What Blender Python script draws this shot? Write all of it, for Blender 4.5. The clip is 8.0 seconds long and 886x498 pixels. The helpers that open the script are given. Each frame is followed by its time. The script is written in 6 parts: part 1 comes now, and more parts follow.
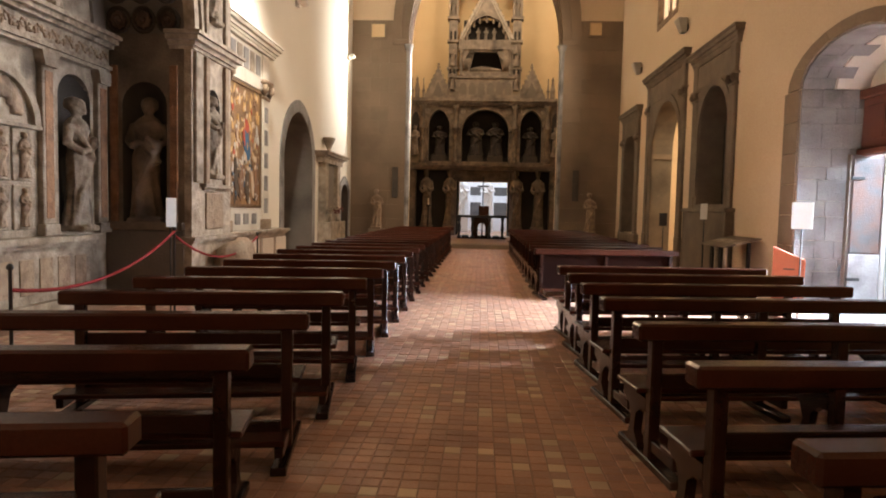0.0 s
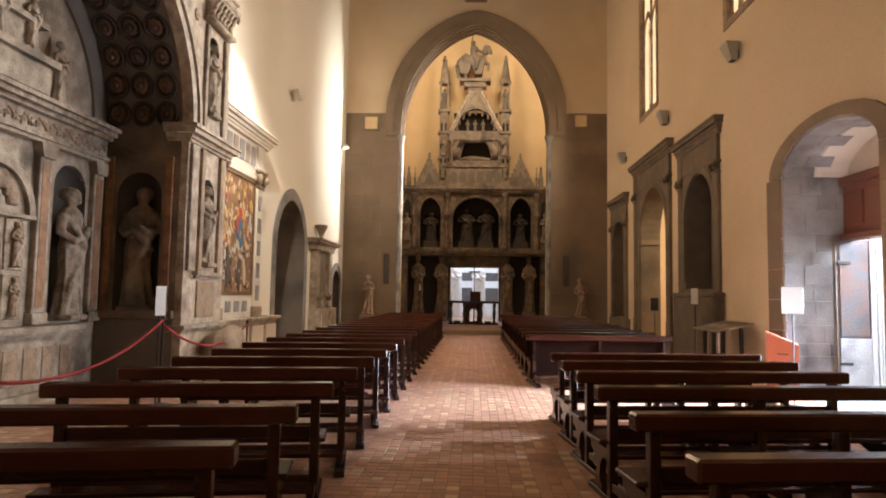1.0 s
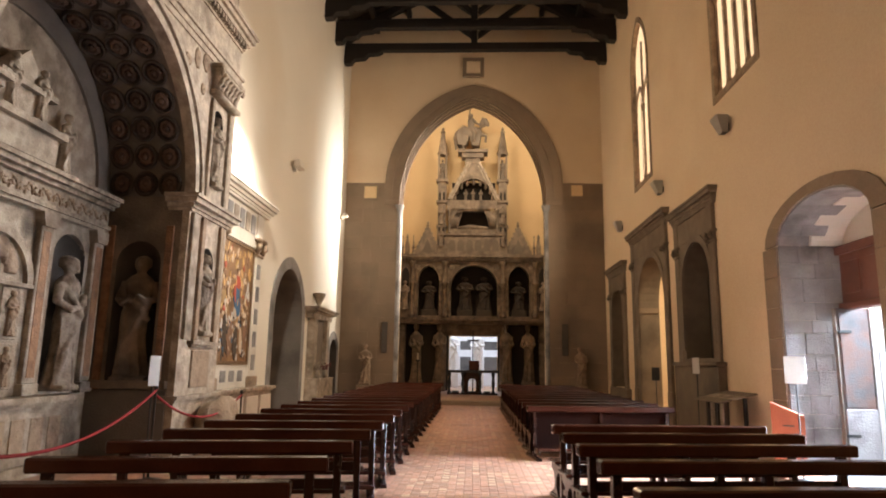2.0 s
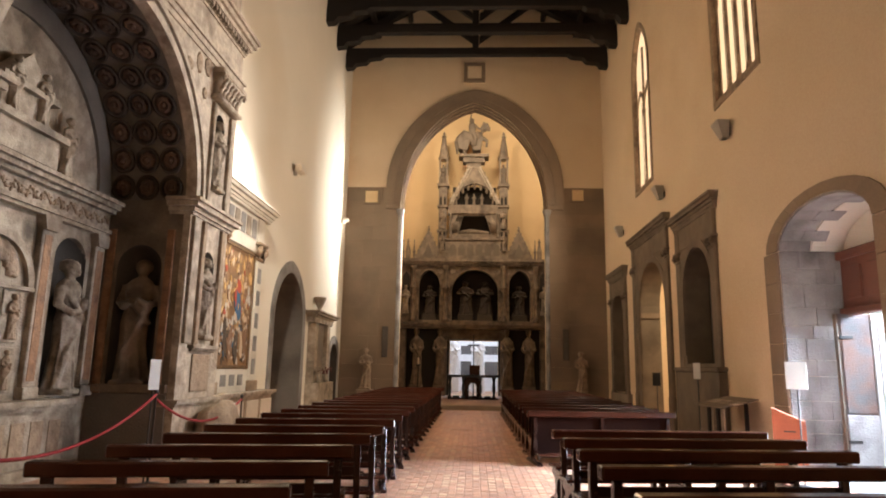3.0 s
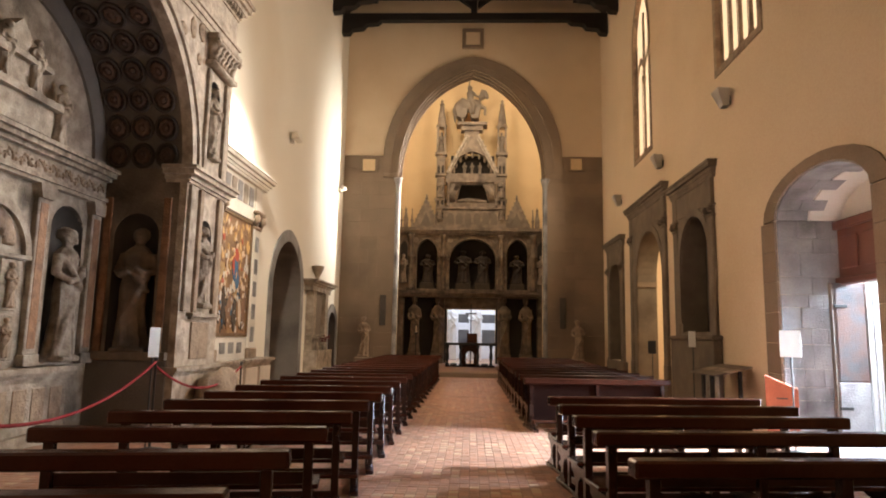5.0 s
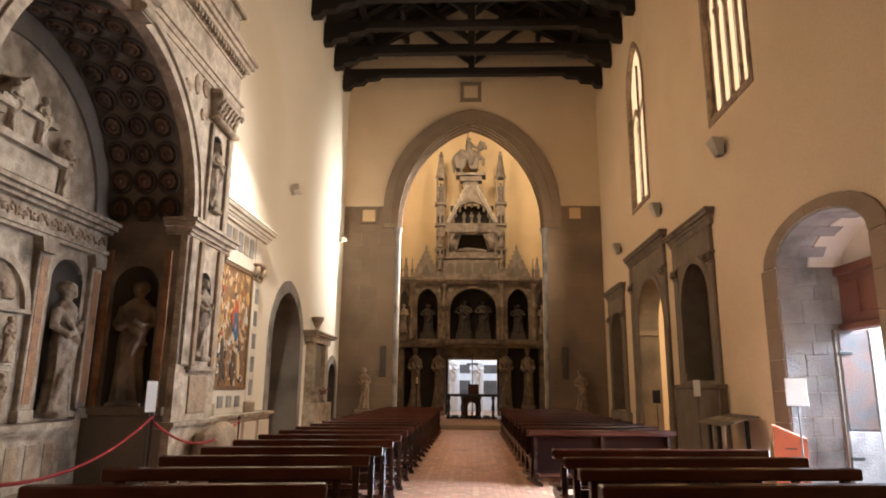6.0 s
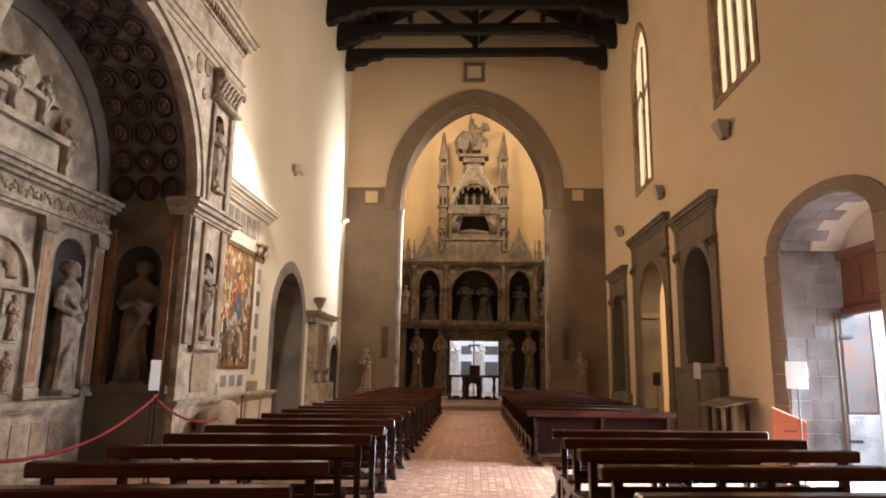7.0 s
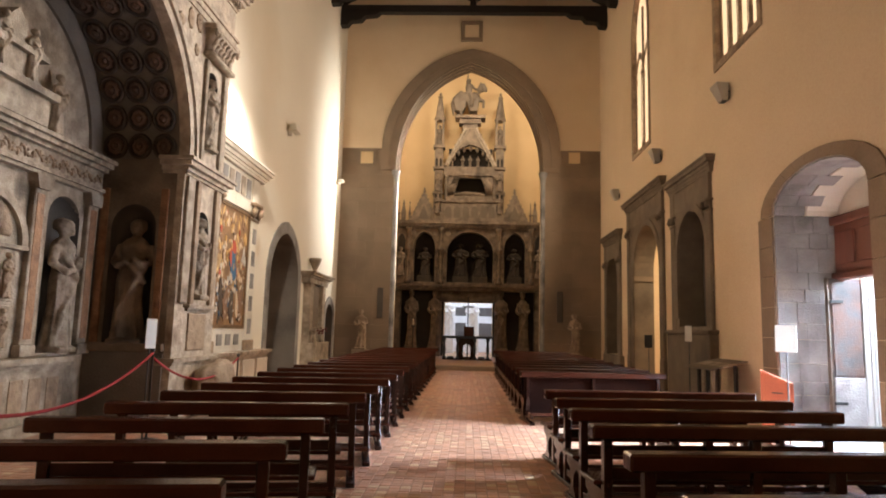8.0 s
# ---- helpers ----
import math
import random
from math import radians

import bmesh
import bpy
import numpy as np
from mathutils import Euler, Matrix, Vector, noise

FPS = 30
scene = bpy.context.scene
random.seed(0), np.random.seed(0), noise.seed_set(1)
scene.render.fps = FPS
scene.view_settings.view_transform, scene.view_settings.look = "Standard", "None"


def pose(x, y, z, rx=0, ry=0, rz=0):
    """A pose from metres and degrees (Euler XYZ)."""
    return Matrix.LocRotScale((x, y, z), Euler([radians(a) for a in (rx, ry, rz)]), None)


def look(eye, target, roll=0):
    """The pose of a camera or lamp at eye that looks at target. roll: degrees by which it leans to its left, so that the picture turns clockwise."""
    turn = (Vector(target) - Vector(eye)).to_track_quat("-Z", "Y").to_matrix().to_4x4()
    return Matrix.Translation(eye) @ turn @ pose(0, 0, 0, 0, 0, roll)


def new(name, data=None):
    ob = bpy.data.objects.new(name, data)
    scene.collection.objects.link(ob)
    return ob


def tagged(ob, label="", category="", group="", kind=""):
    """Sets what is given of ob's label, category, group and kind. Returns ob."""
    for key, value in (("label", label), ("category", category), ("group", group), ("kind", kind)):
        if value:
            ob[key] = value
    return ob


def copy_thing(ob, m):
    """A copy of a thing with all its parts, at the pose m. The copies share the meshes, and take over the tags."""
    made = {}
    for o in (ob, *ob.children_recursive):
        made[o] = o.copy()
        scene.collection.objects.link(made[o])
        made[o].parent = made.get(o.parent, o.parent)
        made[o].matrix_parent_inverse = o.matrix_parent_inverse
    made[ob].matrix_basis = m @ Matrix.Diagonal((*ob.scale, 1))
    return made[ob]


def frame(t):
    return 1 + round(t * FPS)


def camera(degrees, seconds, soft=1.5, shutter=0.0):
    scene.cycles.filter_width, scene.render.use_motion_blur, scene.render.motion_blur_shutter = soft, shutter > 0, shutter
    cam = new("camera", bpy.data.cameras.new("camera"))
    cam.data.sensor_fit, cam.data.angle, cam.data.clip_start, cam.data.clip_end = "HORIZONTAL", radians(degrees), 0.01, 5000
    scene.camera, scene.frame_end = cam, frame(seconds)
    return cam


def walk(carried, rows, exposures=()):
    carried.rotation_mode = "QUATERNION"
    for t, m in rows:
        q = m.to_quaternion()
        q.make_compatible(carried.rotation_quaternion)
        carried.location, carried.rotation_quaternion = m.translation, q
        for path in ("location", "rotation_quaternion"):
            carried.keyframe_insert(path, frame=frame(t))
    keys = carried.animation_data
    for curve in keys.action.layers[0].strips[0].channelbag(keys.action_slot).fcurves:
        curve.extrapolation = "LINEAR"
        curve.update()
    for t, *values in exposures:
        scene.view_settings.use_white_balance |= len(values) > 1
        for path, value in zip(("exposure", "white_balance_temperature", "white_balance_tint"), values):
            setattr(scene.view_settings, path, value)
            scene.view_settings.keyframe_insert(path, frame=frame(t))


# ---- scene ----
cam = camera(69.43, 8.0, soft=1.9)
EYE = 1.55
ROWS = [
    # seconds, rise of the eye, yaw, pitch, roll
    (0.0, 0.000, 3.50, -3.55, -1.28),
    (0.5, 0.007, 3.28, -0.56, -1.31),
    (1.0, 0.020, 2.75, 4.10, -0.95),
    (1.5, 0.030, 2.61, 9.23, -0.90),
    (3.0, 0.030, 2.64, 10.58, -1.09),
    (3.5, 0.028, 2.66, 8.42, -1.20),
    (4.0, 0.026, 2.16, 7.21, -1.45),
    (5.5, 0.030, 2.59, 9.21, -0.94),
    (6.0, 0.032, 2.53, 12.24, -0.61),
    (6.5, 0.032, 2.87, 12.04, -0.62),
    (7.0, 0.030, 2.66, 10.59, -1.00),
    (7.5, 0.028, 2.66, 8.43, -1.21),
    (8.0, 0.026, 2.16, 7.20, -1.47),
]
walk(cam, [(t, pose(0, 0, EYE + dz, 90 + pitch, roll, yaw)) for t, dz, yaw, pitch, roll in ROWS],
     exposures=[(0.0, 0.0), (8.0, 0.0)])

# ---- the plan, in metres ----
XL, XR, YE, YB, TOP = -5.40, 5.35, 26.0, -9.0, 14.75   # side walls, end wall, back wall, wall head
THICK = 1.3
CH_END = 36.0                                          # far wall of the chancel
XM_FACE = -4.70                                        # face of the great monument
RIGHT, LEFT, AHEAD = -90, 90, 0                        # turns of wall-mounted things


# ---- world, lamps ----
world = bpy.data.worlds.new("world")
scene.world = world
world.use_nodes = True
sky = world.node_tree.nodes.new("ShaderNodeTexSky")
sky.sky_type, sky.sun_disc = "NISHITA", False
sky.sun_elevation, sky.sun_rotation = radians(19), radians(88)
world.node_tree.links.new(sky.outputs[0], world.node_tree.nodes["Background"].inputs[0])
world.node_tree.nodes["Background"].inputs[1].default_value = 0.12
sun = new("sun", bpy.data.lights.new("sun", "SUN"))
sun.data.energy, sun.data.angle, sun.data.color = 5.0, radians(1.5), (0.70, 0.85, 1.0)
sun.matrix_world = look((20, 11.4, 6.9), (0, 9.8, 0))


def area(name, eye, target, w, h, watts, colour):
    lamp = new(name, bpy.data.lights.new(name, "AREA"))
    lamp.data.shape, lamp.data.size, lamp.data.size_y = "RECTANGLE", w, h
    lamp.data.energy, lamp.data.color = watts, colour
    lamp.matrix_world = look(eye, target)
    return lamp


def spot(name, eye, target, watts, colour, degrees=120, blend=0.8, radius=0.12):
    lamp = new(name, bpy.data.lights.new(name, "SPOT"))
    lamp.data.energy, lamp.data.color = watts, colour
    lamp.data.spot_size, lamp.data.spot_blend, lamp.data.shadow_soft_size = radians(degrees), blend, radius
    lamp.matrix_world = look(eye, target)
    return lamp


WARM, COOL, PALE = (1.0, 0.65, 0.37), (0.76, 0.85, 1.0), (1.0, 0.87, 0.69)
portal_light = area("portal_daylight", (10.4, 10.5, 4.4), (0.6, 9.0, 0.0), 2.0, 2.0, 2250, (0.66, 0.80, 1.0))
portal_light.data.spread = radians(62)
doorway_light = area("portal_skylight", (6.30, 10.3, 1.35), (-5.0, 8.2, 0.8), 1.4, 2.5, 110, COOL)
doorway_light.data.spread = radians(72)
# unseen warm fill at the back, added to brighten the end wall
area("rear_fill", (-3.9, YB + 0.3, 11.6), (0.5, 26, 5.0), 2.4, 4.0, 260, (1.0, 0.74, 0.49))
# the entry at y -4 is an added fill with no fixture
for y, z, watts in ((13.05, 6.64, 560), (17.75, 6.6, 860), (22.7, 6.55, 760), (-4.0, 6.6, 300)):
    spot("floodlight_right", (XR - 0.55, y, z + 0.3), (XL + 1.0, y, 7.0), watts, (1.0, 0.80, 0.60), 160)
# likewise y -5: unseen, added for general brightness behind the camera
for y, z, watts in ((18.2, 7.4, 900), (-5.0, 7.4, 280)):
    spot("floodlight_left", (XL + 0.55, y, z + 0.3), (XR - 1.0, y - 2, 7.5), watts, WARM, 165)
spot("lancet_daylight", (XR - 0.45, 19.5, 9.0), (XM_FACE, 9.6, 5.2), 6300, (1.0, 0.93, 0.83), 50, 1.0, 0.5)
spot("uplight_corner", (XL + 0.36, 25.1, 7.3), (XL, 25.2, 7.0), 15, PALE, 175)
spot("uplight_painting", (XL + 0.60, 12.9, 6.0), (XL, 13.0, 6.6), 110, PALE, 175, 1.0, 0.3)
# no lamp hangs here: extra light added to brighten the altarpiece
spot("painting_fill", (XL + 1.1, 13.0, 7.4), (XL, 14.6, 3.0), 1350, (1.0, 0.91, 0.78), 100)
window_light = area("chancel_daylight", (4.5, 28.7, 7.6), (-3.1, 26.4, 7.6), 1.6, 4.6, 440, (1.0, 0.95, 0.86))
window_light.data.spread = radians(52)
spot("chancel_lamp_left", (-2.4, 28.4, 15.4), (-0.6, 36, 11.6), 1700, (1.0, 0.79, 0.55), 100, 1.0, 1.2)
spot("chancel_lamp_right", (2.4, 28.4, 15.4), (0.6, 36, 11.6), 1700, (1.0, 0.79, 0.55), 100, 1.0, 1.2)
area("far_chapel_daylight", (0, 40.5, 6.4), (0, 40.4, 0), 4.0, 4.0, 420, COOL)
area("side_chapel_light", (8.2, 18.6, 5.2), (7.4, 19.6, 1.5), 1.0, 1.0, 210, (1.0, 0.80, 0.52))


# ---- materials ----
def mat(name, a, b, scale=3.0, rough=0.8, bump=0.15, fine=60.0, metal=0.0, vary=0.0, stain=None, contrast=0.5, island=False):
    """A procedural surface: two colours mixed by broad noise, fine grain, bump, and an optional stain colour."""
    m = bpy.data.materials.new(name)
    m.use_nodes = True
    nt = m.node_tree
    N, L = nt.nodes, nt.links
    bsdf = N["Principled BSDF"]
    geo = N.new("ShaderNodeNewGeometry")

    def noise_at(s, detail):
        n = N.new("ShaderNodeTexNoise")
        n.inputs["Scale"].default_value, n.inputs["Detail"].default_value = s, detail
        L.new(geo.outputs["Position"], n.inputs["Vector"])
        return n.outputs["Fac"]

    def mix(kind, fac, c1, c2):
        x = N.new("ShaderNodeMix")
        x.data_type, x.blend_type = "RGBA", kind
        for sock, v in ((x.inputs[0], fac), (x.inputs[6], c1), (x.inputs[7], c2)):
            if isinstance(v, bpy.types.NodeSocket):
                L.new(v, sock)
            elif isinstance(v, float):
                sock.default_value = v
            else:
                sock.default_value = (*v, 1)
        return x.outputs[2]

    def ramp(fac, lo, hi):
        r = N.new("ShaderNodeMapRange")
        r.inputs[1].default_value, r.inputs[2].default_value = lo, hi
        L.new(fac, r.inputs[0])
        return r.outputs[0]

    broad, grain = noise_at(scale, 5.0), noise_at(fine, 3.0)
    col = mix("MIX", ramp(broad, 0.5 - contrast / 2, 0.5 + contrast / 2), a, b)
    if stain:
        col = mix("MIX", ramp(noise_at(scale * 0.45, 6.0), 0.52, 0.74), col, stain)
    col = mix("OVERLAY", 0.35, col, mix("MIX", grain, (0.25, 0.25, 0.25), (0.75, 0.75, 0.75)))
    if vary:
        info = geo if island else N.new("ShaderNodeObjectInfo")
        hsv = N.new("ShaderNodeHueSaturation")
        r = N.new("ShaderNodeMapRange")
        r.inputs[3].default_value, r.inputs[4].default_value = 1 - vary, 1 + vary
        L.new(info.outputs["Random Per Island" if island else "Random"], r.inputs[0])
        L.new(r.outputs[0], hsv.inputs["Value"])
        L.new(col, hsv.inputs["Color"])
        col = hsv.outputs[0]
    L.new(col, bsdf.inputs["Base Color"])
    r = N.new("ShaderNodeMapRange")
    r.inputs[3].default_value, r.inputs[4].default_value = max(0.03, rough - 0.12), min(1, rough + 0.12)
    L.new(broad, r.inputs[0])
    L.new(r.outputs[0], bsdf.inputs["Roughness"])
    bsdf.inputs["Metallic"].default_value = metal
    if bump:
        bp = N.new("ShaderNodeBump")
        bp.inputs["Strength"].default_value, bp.inputs["Distance"].default_value = bump, 0.02
        h = N.new("ShaderNodeMath")
        h.operation = "ADD"
        L.new(grain, h.inputs[0])
        L.new(broad, h.inputs[1])
        L.new(h.outputs[0], bp.inputs["Height"])
        L.new(bp.outputs[0], bsdf.inputs["Normal"])
    return m


PLASTER = mat("cream_plaster", (0.66, 0.52, 0.36), (0.72, 0.58, 0.41), 0.5, 0.9, 0.06, 25, stain=(0.60, 0.45, 0.29))
PLASTER_PALE = mat("pale_plaster", (0.74, 0.695, 0.60), (0.79, 0.745, 0.65), 0.5, 0.9, 0.06, 25, stain=(0.70, 0.63, 0.51))
STONE = mat("grey_tuff", (0.215, 0.158, 0.108), (0.275, 0.204, 0.142), 0.9, 0.85, 0.25, 30, vary=0.05, stain=(0.165, 0.122, 0.086))
STONE_PALE = mat("pale_grey_stone", (0.23, 0.22, 0.212), (0.34, 0.327, 0.315), 2.2, 0.85, 0.7, 30, vary=0.12, stain=(0.085, 0.076, 0.072), contrast=0.3)
MARBLE = mat("aged_marble", (0.24, 0.19, 0.14), (0.43, 0.36, 0.28), 4.5, 0.65, 0.6, 36, stain=(0.10, 0.076, 0.053), contrast=0.26)
MARBLE_DARK = mat("dark_marble", (0.14, 0.11, 0.08), (0.21, 0.165, 0.125), 2.0, 0.65, 0.3, 40, stain=(0.085, 0.065, 0.048))
MARBLE_WARM = mat("brown_marble", (0.25, 0.175, 0.115), (0.36, 0.265, 0.18), 6.0, 0.65, 0.9, 22, stain=(0.13, 0.085, 0.055), contrast=0.3)
GILT = mat("dull_gilt", (0.20, 0.12, 0.055), (0.12, 0.07, 0.04), 9.0, 0.5, 0.3, 60)
# dark stone for hollows; their shade is part of the colour
NICHE_SHADE = mat("shade_dark_stone", (0.065, 0.055, 0.046), (0.10, 0.086, 0.072), 2.0, 0.9, 0.2, 40)
OAK = mat("dark_roof_timber", (0.006, 0.004, 0.003), (0.013, 0.008, 0.005), 2.0, 0.8, 0.3, 40)
PEW = mat("dark_walnut_varnish", (0.021, 0.008, 0.0055), (0.042, 0.0155, 0.010), 2.2, 0.22, 0.05, 70, vary=0.18)
PEW_RED = mat("reddish_walnut_varnish", (0.042, 0.012, 0.007), (0.078, 0.022, 0.012), 2.2, 0.22, 0.05, 70, vary=0.18)
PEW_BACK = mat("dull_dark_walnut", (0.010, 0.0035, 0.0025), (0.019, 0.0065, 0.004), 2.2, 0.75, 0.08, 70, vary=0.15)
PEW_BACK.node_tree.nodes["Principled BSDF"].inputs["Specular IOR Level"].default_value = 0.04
REDWOOD = mat("red_brown_wood", (0.26, 0.062, 0.028), (0.34, 0.09, 0.04), 3.0, 0.45, 0.1, 50)
DOORWOOD = mat("worn_painted_door", (0.11, 0.098, 0.094), (0.17, 0.09, 0.066), 2.6, 0.75, 0.3, 40, stain=(0.05, 0.047, 0.047), contrast=0.25)
PEELED = mat("peeling_paint", (0.30, 0.28, 0.27), (0.40, 0.38, 0.37), 2.2, 0.8, 0.4, 30, stain=(0.05, 0.045, 0.045), contrast=0.3)
TRANSOM = mat("chestnut_panel", (0.12, 0.04, 0.025), (0.17, 0.06, 0.035), 3.0, 0.5, 0.15, 50)
BRICK = mat("terracotta_paver", (0.47, 0.235, 0.145), (0.60, 0.335, 0.22), 2.0, 0.34, 0.3, 40, vary=0.22, stain=(0.34, 0.16, 0.10))
BRICK_FIELD = mat("terracotta_pavers", (0.47, 0.235, 0.145), (0.60, 0.335, 0.22), 2.0, 0.34, 0.3, 40, vary=0.22, stain=(0.34, 0.16, 0.10), island=True)
BRICK_PALE = mat("buff_paver", (0.74, 0.54, 0.35), (0.82, 0.64, 0.45), 2.5, 0.42, 0.12, 50, vary=0.15)
JOINT = mat("floor_mortar", (0.34, 0.20, 0.135), (0.42, 0.26, 0.18), 3.0, 0.6, 0.2, 60)
PAPER = mat("white_card", (0.62, 0.60, 0.57), (0.68, 0.66, 0.63), 4.0, 0.6, 0.0)
INK = mat("grey_print", (0.35, 0.34, 0.33), (0.42, 0.41, 0.40), 4.0, 0.7, 0.0)
STEEL = mat("dark_steel", (0.06, 0.06, 0.06), (0.10, 0.10, 0.10), 6.0, 0.4, 0.0, metal=0.8)
LAMPGREY = mat("grey_lamp_housing", (0.66, 0.63, 0.58), (0.72, 0.69, 0.64), 6.0, 0.5, 0.05)
ROPE = mat("crimson_velvet", (0.22, 0.012, 0.016), (0.32, 0.02, 0.025), 12.0, 0.85, 0.2, 90)
CLOTH = mat("cream_cloth", (0.66, 0.60, 0.48), (0.74, 0.68, 0.56), 3.0, 0.9, 0.1, 80)
BLACK = mat("black_iron", (0.015, 0.014, 0.013), (0.03, 0.028, 0.026), 5.0, 0.5, 0.1)
WHITE_STAT = mat("white_marble", (0.70, 0.70, 0.72), (0.80, 0.80, 0.82), 3.0, 0.5, 0.1)
PAVING = mat("street_paving", (0.42, 0.41, 0.40), (0.50, 0.49, 0.47), 1.0, 0.85, 0.2)
WINFRAME = mat("brown_window_lead", (0.10, 0.065, 0.04), (0.15, 0.10, 0.06), 6.0, 0.6, 0.1)

MARBLE_GREY = mat("grey_tomb_marble", (0.17, 0.128, 0.094), (0.32, 0.252, 0.19), 3.0, 0.65, 0.9, 30, stain=(0.085, 0.065, 0.048), contrast=0.3)
SLATE = mat("slate_paint", (0.085, 0.082, 0.085), (0.14, 0.13, 0.128), 2.0, 0.8, 0.15, stain=(0.055, 0.05, 0.05))
CARVED = mat("carved_marble", (0.22, 0.172, 0.124), (0.40, 0.33, 0.25), 9.0, 0.65, 1.0, 16, stain=(0.115, 0.083, 0.056), contrast=0.3)
INLAY = mat("rust_inlay_marble", (0.22, 0.105, 0.048), (0.33, 0.17, 0.085), 7.0, 0.6, 0.6, 25, stain=(0.13, 0.07, 0.04), contrast=0.3)
BARE = mat("bare_grey_stone", (0.15, 0.13, 0.108), (0.22, 0.19, 0.16), 1.6, 0.9, 0.4, 30, stain=(0.09, 0.078, 0.065))
WHITE_WARM = mat("white_veined_marble", (0.66, 0.62, 0.54), (0.76, 0.72, 0.64), 3.0, 0.45, 0.08, stain=(0.52, 0.47, 0.39))
CANVAS = mat("oil_canvas", (0.34, 0.18, 0.07), (0.15, 0.085, 0.045), 3.5, 0.5, 0.1, 60, stain=(0.52, 0.34, 0.14))
OIL_BLUE = mat("oil_blue", (0.03, 0.10, 0.20), (0.06, 0.16, 0.28), 8.0, 0.5, 0.1)
OIL_RED = mat("oil_red", (0.38, 0.05, 0.03), (0.50, 0.10, 0.05), 8.0, 0.5, 0.1)
OIL_PALE = mat("oil_flesh", (0.58, 0.44, 0.30), (0.66, 0.54, 0.40), 8.0, 0.5, 0.1)
OIL_BROWN = mat("oil_brown", (0.20, 0.11, 0.06), (0.30, 0.17, 0.10), 8.0, 0.5, 0.1)
OIL_GREY = mat("oil_pearl", (0.50, 0.47, 0.42), (0.64, 0.61, 0.56), 8.0, 0.5, 0.1)
OIL_DARK = mat("oil_dark", (0.06, 0.045, 0.035), (0.10, 0.07, 0.05), 8.0, 0.5, 0.1)
OIL_GOLD = mat("oil_gold", (0.60, 0.36, 0.12), (0.68, 0.45, 0.20), 8.0, 0.5, 0.1)
FLOWER = mat("dark_petals", (0.10, 0.02, 0.02), (0.16, 0.05, 0.04), 20.0, 0.7, 0.1)
OCHRE = mat("ochre_plaster", (0.68, 0.50, 0.28), (0.74, 0.56, 0.33), 0.7, 0.9, 0.08, 25, stain=(0.58, 0.41, 0.22))
FRONT = mat("carved_cream_marble", (0.33, 0.265, 0.20), (0.53, 0.445, 0.35), 6.0, 0.6, 0.9, 18, stain=(0.19, 0.142, 0.10), contrast=0.3)
# vault marble kept dark, standing for the shade under the arch
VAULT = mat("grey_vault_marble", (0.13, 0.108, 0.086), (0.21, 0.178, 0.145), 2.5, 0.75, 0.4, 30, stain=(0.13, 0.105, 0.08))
# blackened marble that paints ring shadows in coffers and shade on thrones
MARBLE_SHADE = mat("shade_black_marble", (0.042, 0.029, 0.019), (0.075, 0.053, 0.036), 3.0, 0.75, 0.5, 30, stain=(0.04, 0.03, 0.021))
# darker brown than the marble of the tomb's upper tiers
TOMB_LOW = mat("dark_brown_marble", (0.12, 0.085, 0.056), (0.24, 0.175, 0.12), 3.5, 0.65, 0.7, 26, stain=(0.06, 0.045, 0.032), contrast=0.3)
STONE_ALTAR = mat("dark_altar_stone", (0.12, 0.092, 0.066), (0.20, 0.155, 0.112), 2.4, 0.8, 0.4, 35, stain=(0.10, 0.077, 0.056))
# near-black stone: the shade of recesses is put into its colour
DEEP_SHADE = mat("deep_shade_stone", (0.018, 0.013, 0.009), (0.035, 0.026, 0.019), 3.0, 0.9, 0.3, 30)
ROSETTE = mat("worn_red_gilt", (0.085, 0.048, 0.030), (0.14, 0.082, 0.05), 5.0, 0.7, 0.4, 50, vary=0.35, stain=(0.05, 0.033, 0.024))
# dark brown that paints shade onto recess panels and niche statues
RECESS_SHADE = mat("recess_shade_brown", (0.030, 0.020, 0.014), (0.062, 0.042, 0.028), 2.5, 0.7, 0.2, 40, stain=(0.018, 0.013, 0.010))
# darker copy of the marble for the jamb, which lies in shade
JAMB_SHADE = mat("shaded_jamb_marble", (0.15, 0.112, 0.078), (0.26, 0.20, 0.145), 2.5, 0.75, 0.5, 30, stain=(0.07, 0.053, 0.038), contrast=0.35)
for sheet in (PAPER,):
    tn = sheet.node_tree
    leaf_light = tn.nodes.new("ShaderNodeBsdfTranslucent")
    leaf_light.inputs["Color"].default_value = (0.8, 0.79, 0.76, 1)
    blend = tn.nodes.new("ShaderNodeMixShader")
    blend.inputs[0].default_value = 0.2
    tn.links.new(tn.nodes["Principled BSDF"].outputs[0], blend.inputs[1])
    tn.links.new(leaf_light.outputs[0], blend.inputs[2])
    tn.links.new(blend.outputs[0], tn.nodes["Material Output"].inputs["Surface"])
GLASS = bpy.data.materials.new("amber_glass")
GLASS.use_nodes = True
gt = GLASS.node_tree
trans = gt.nodes.new("ShaderNodeBsdfTranslucent")
trans.inputs["Color"].default_value = (0.95, 0.73, 0.53, 1)
gloss = gt.nodes.new("ShaderNodeBsdfGlossy")
gloss.inputs["Roughness"].default_value = 0.15
both = gt.nodes.new("ShaderNodeMixShader")
both.inputs[0].default_value = 0.08
gt.links.new(trans.outputs[0], both.inputs[1])
gt.links.new(gloss.outputs[0], both.inputs[2])
gt.links.new(both.outputs[0], gt.nodes["Material Output"].inputs["Surface"])


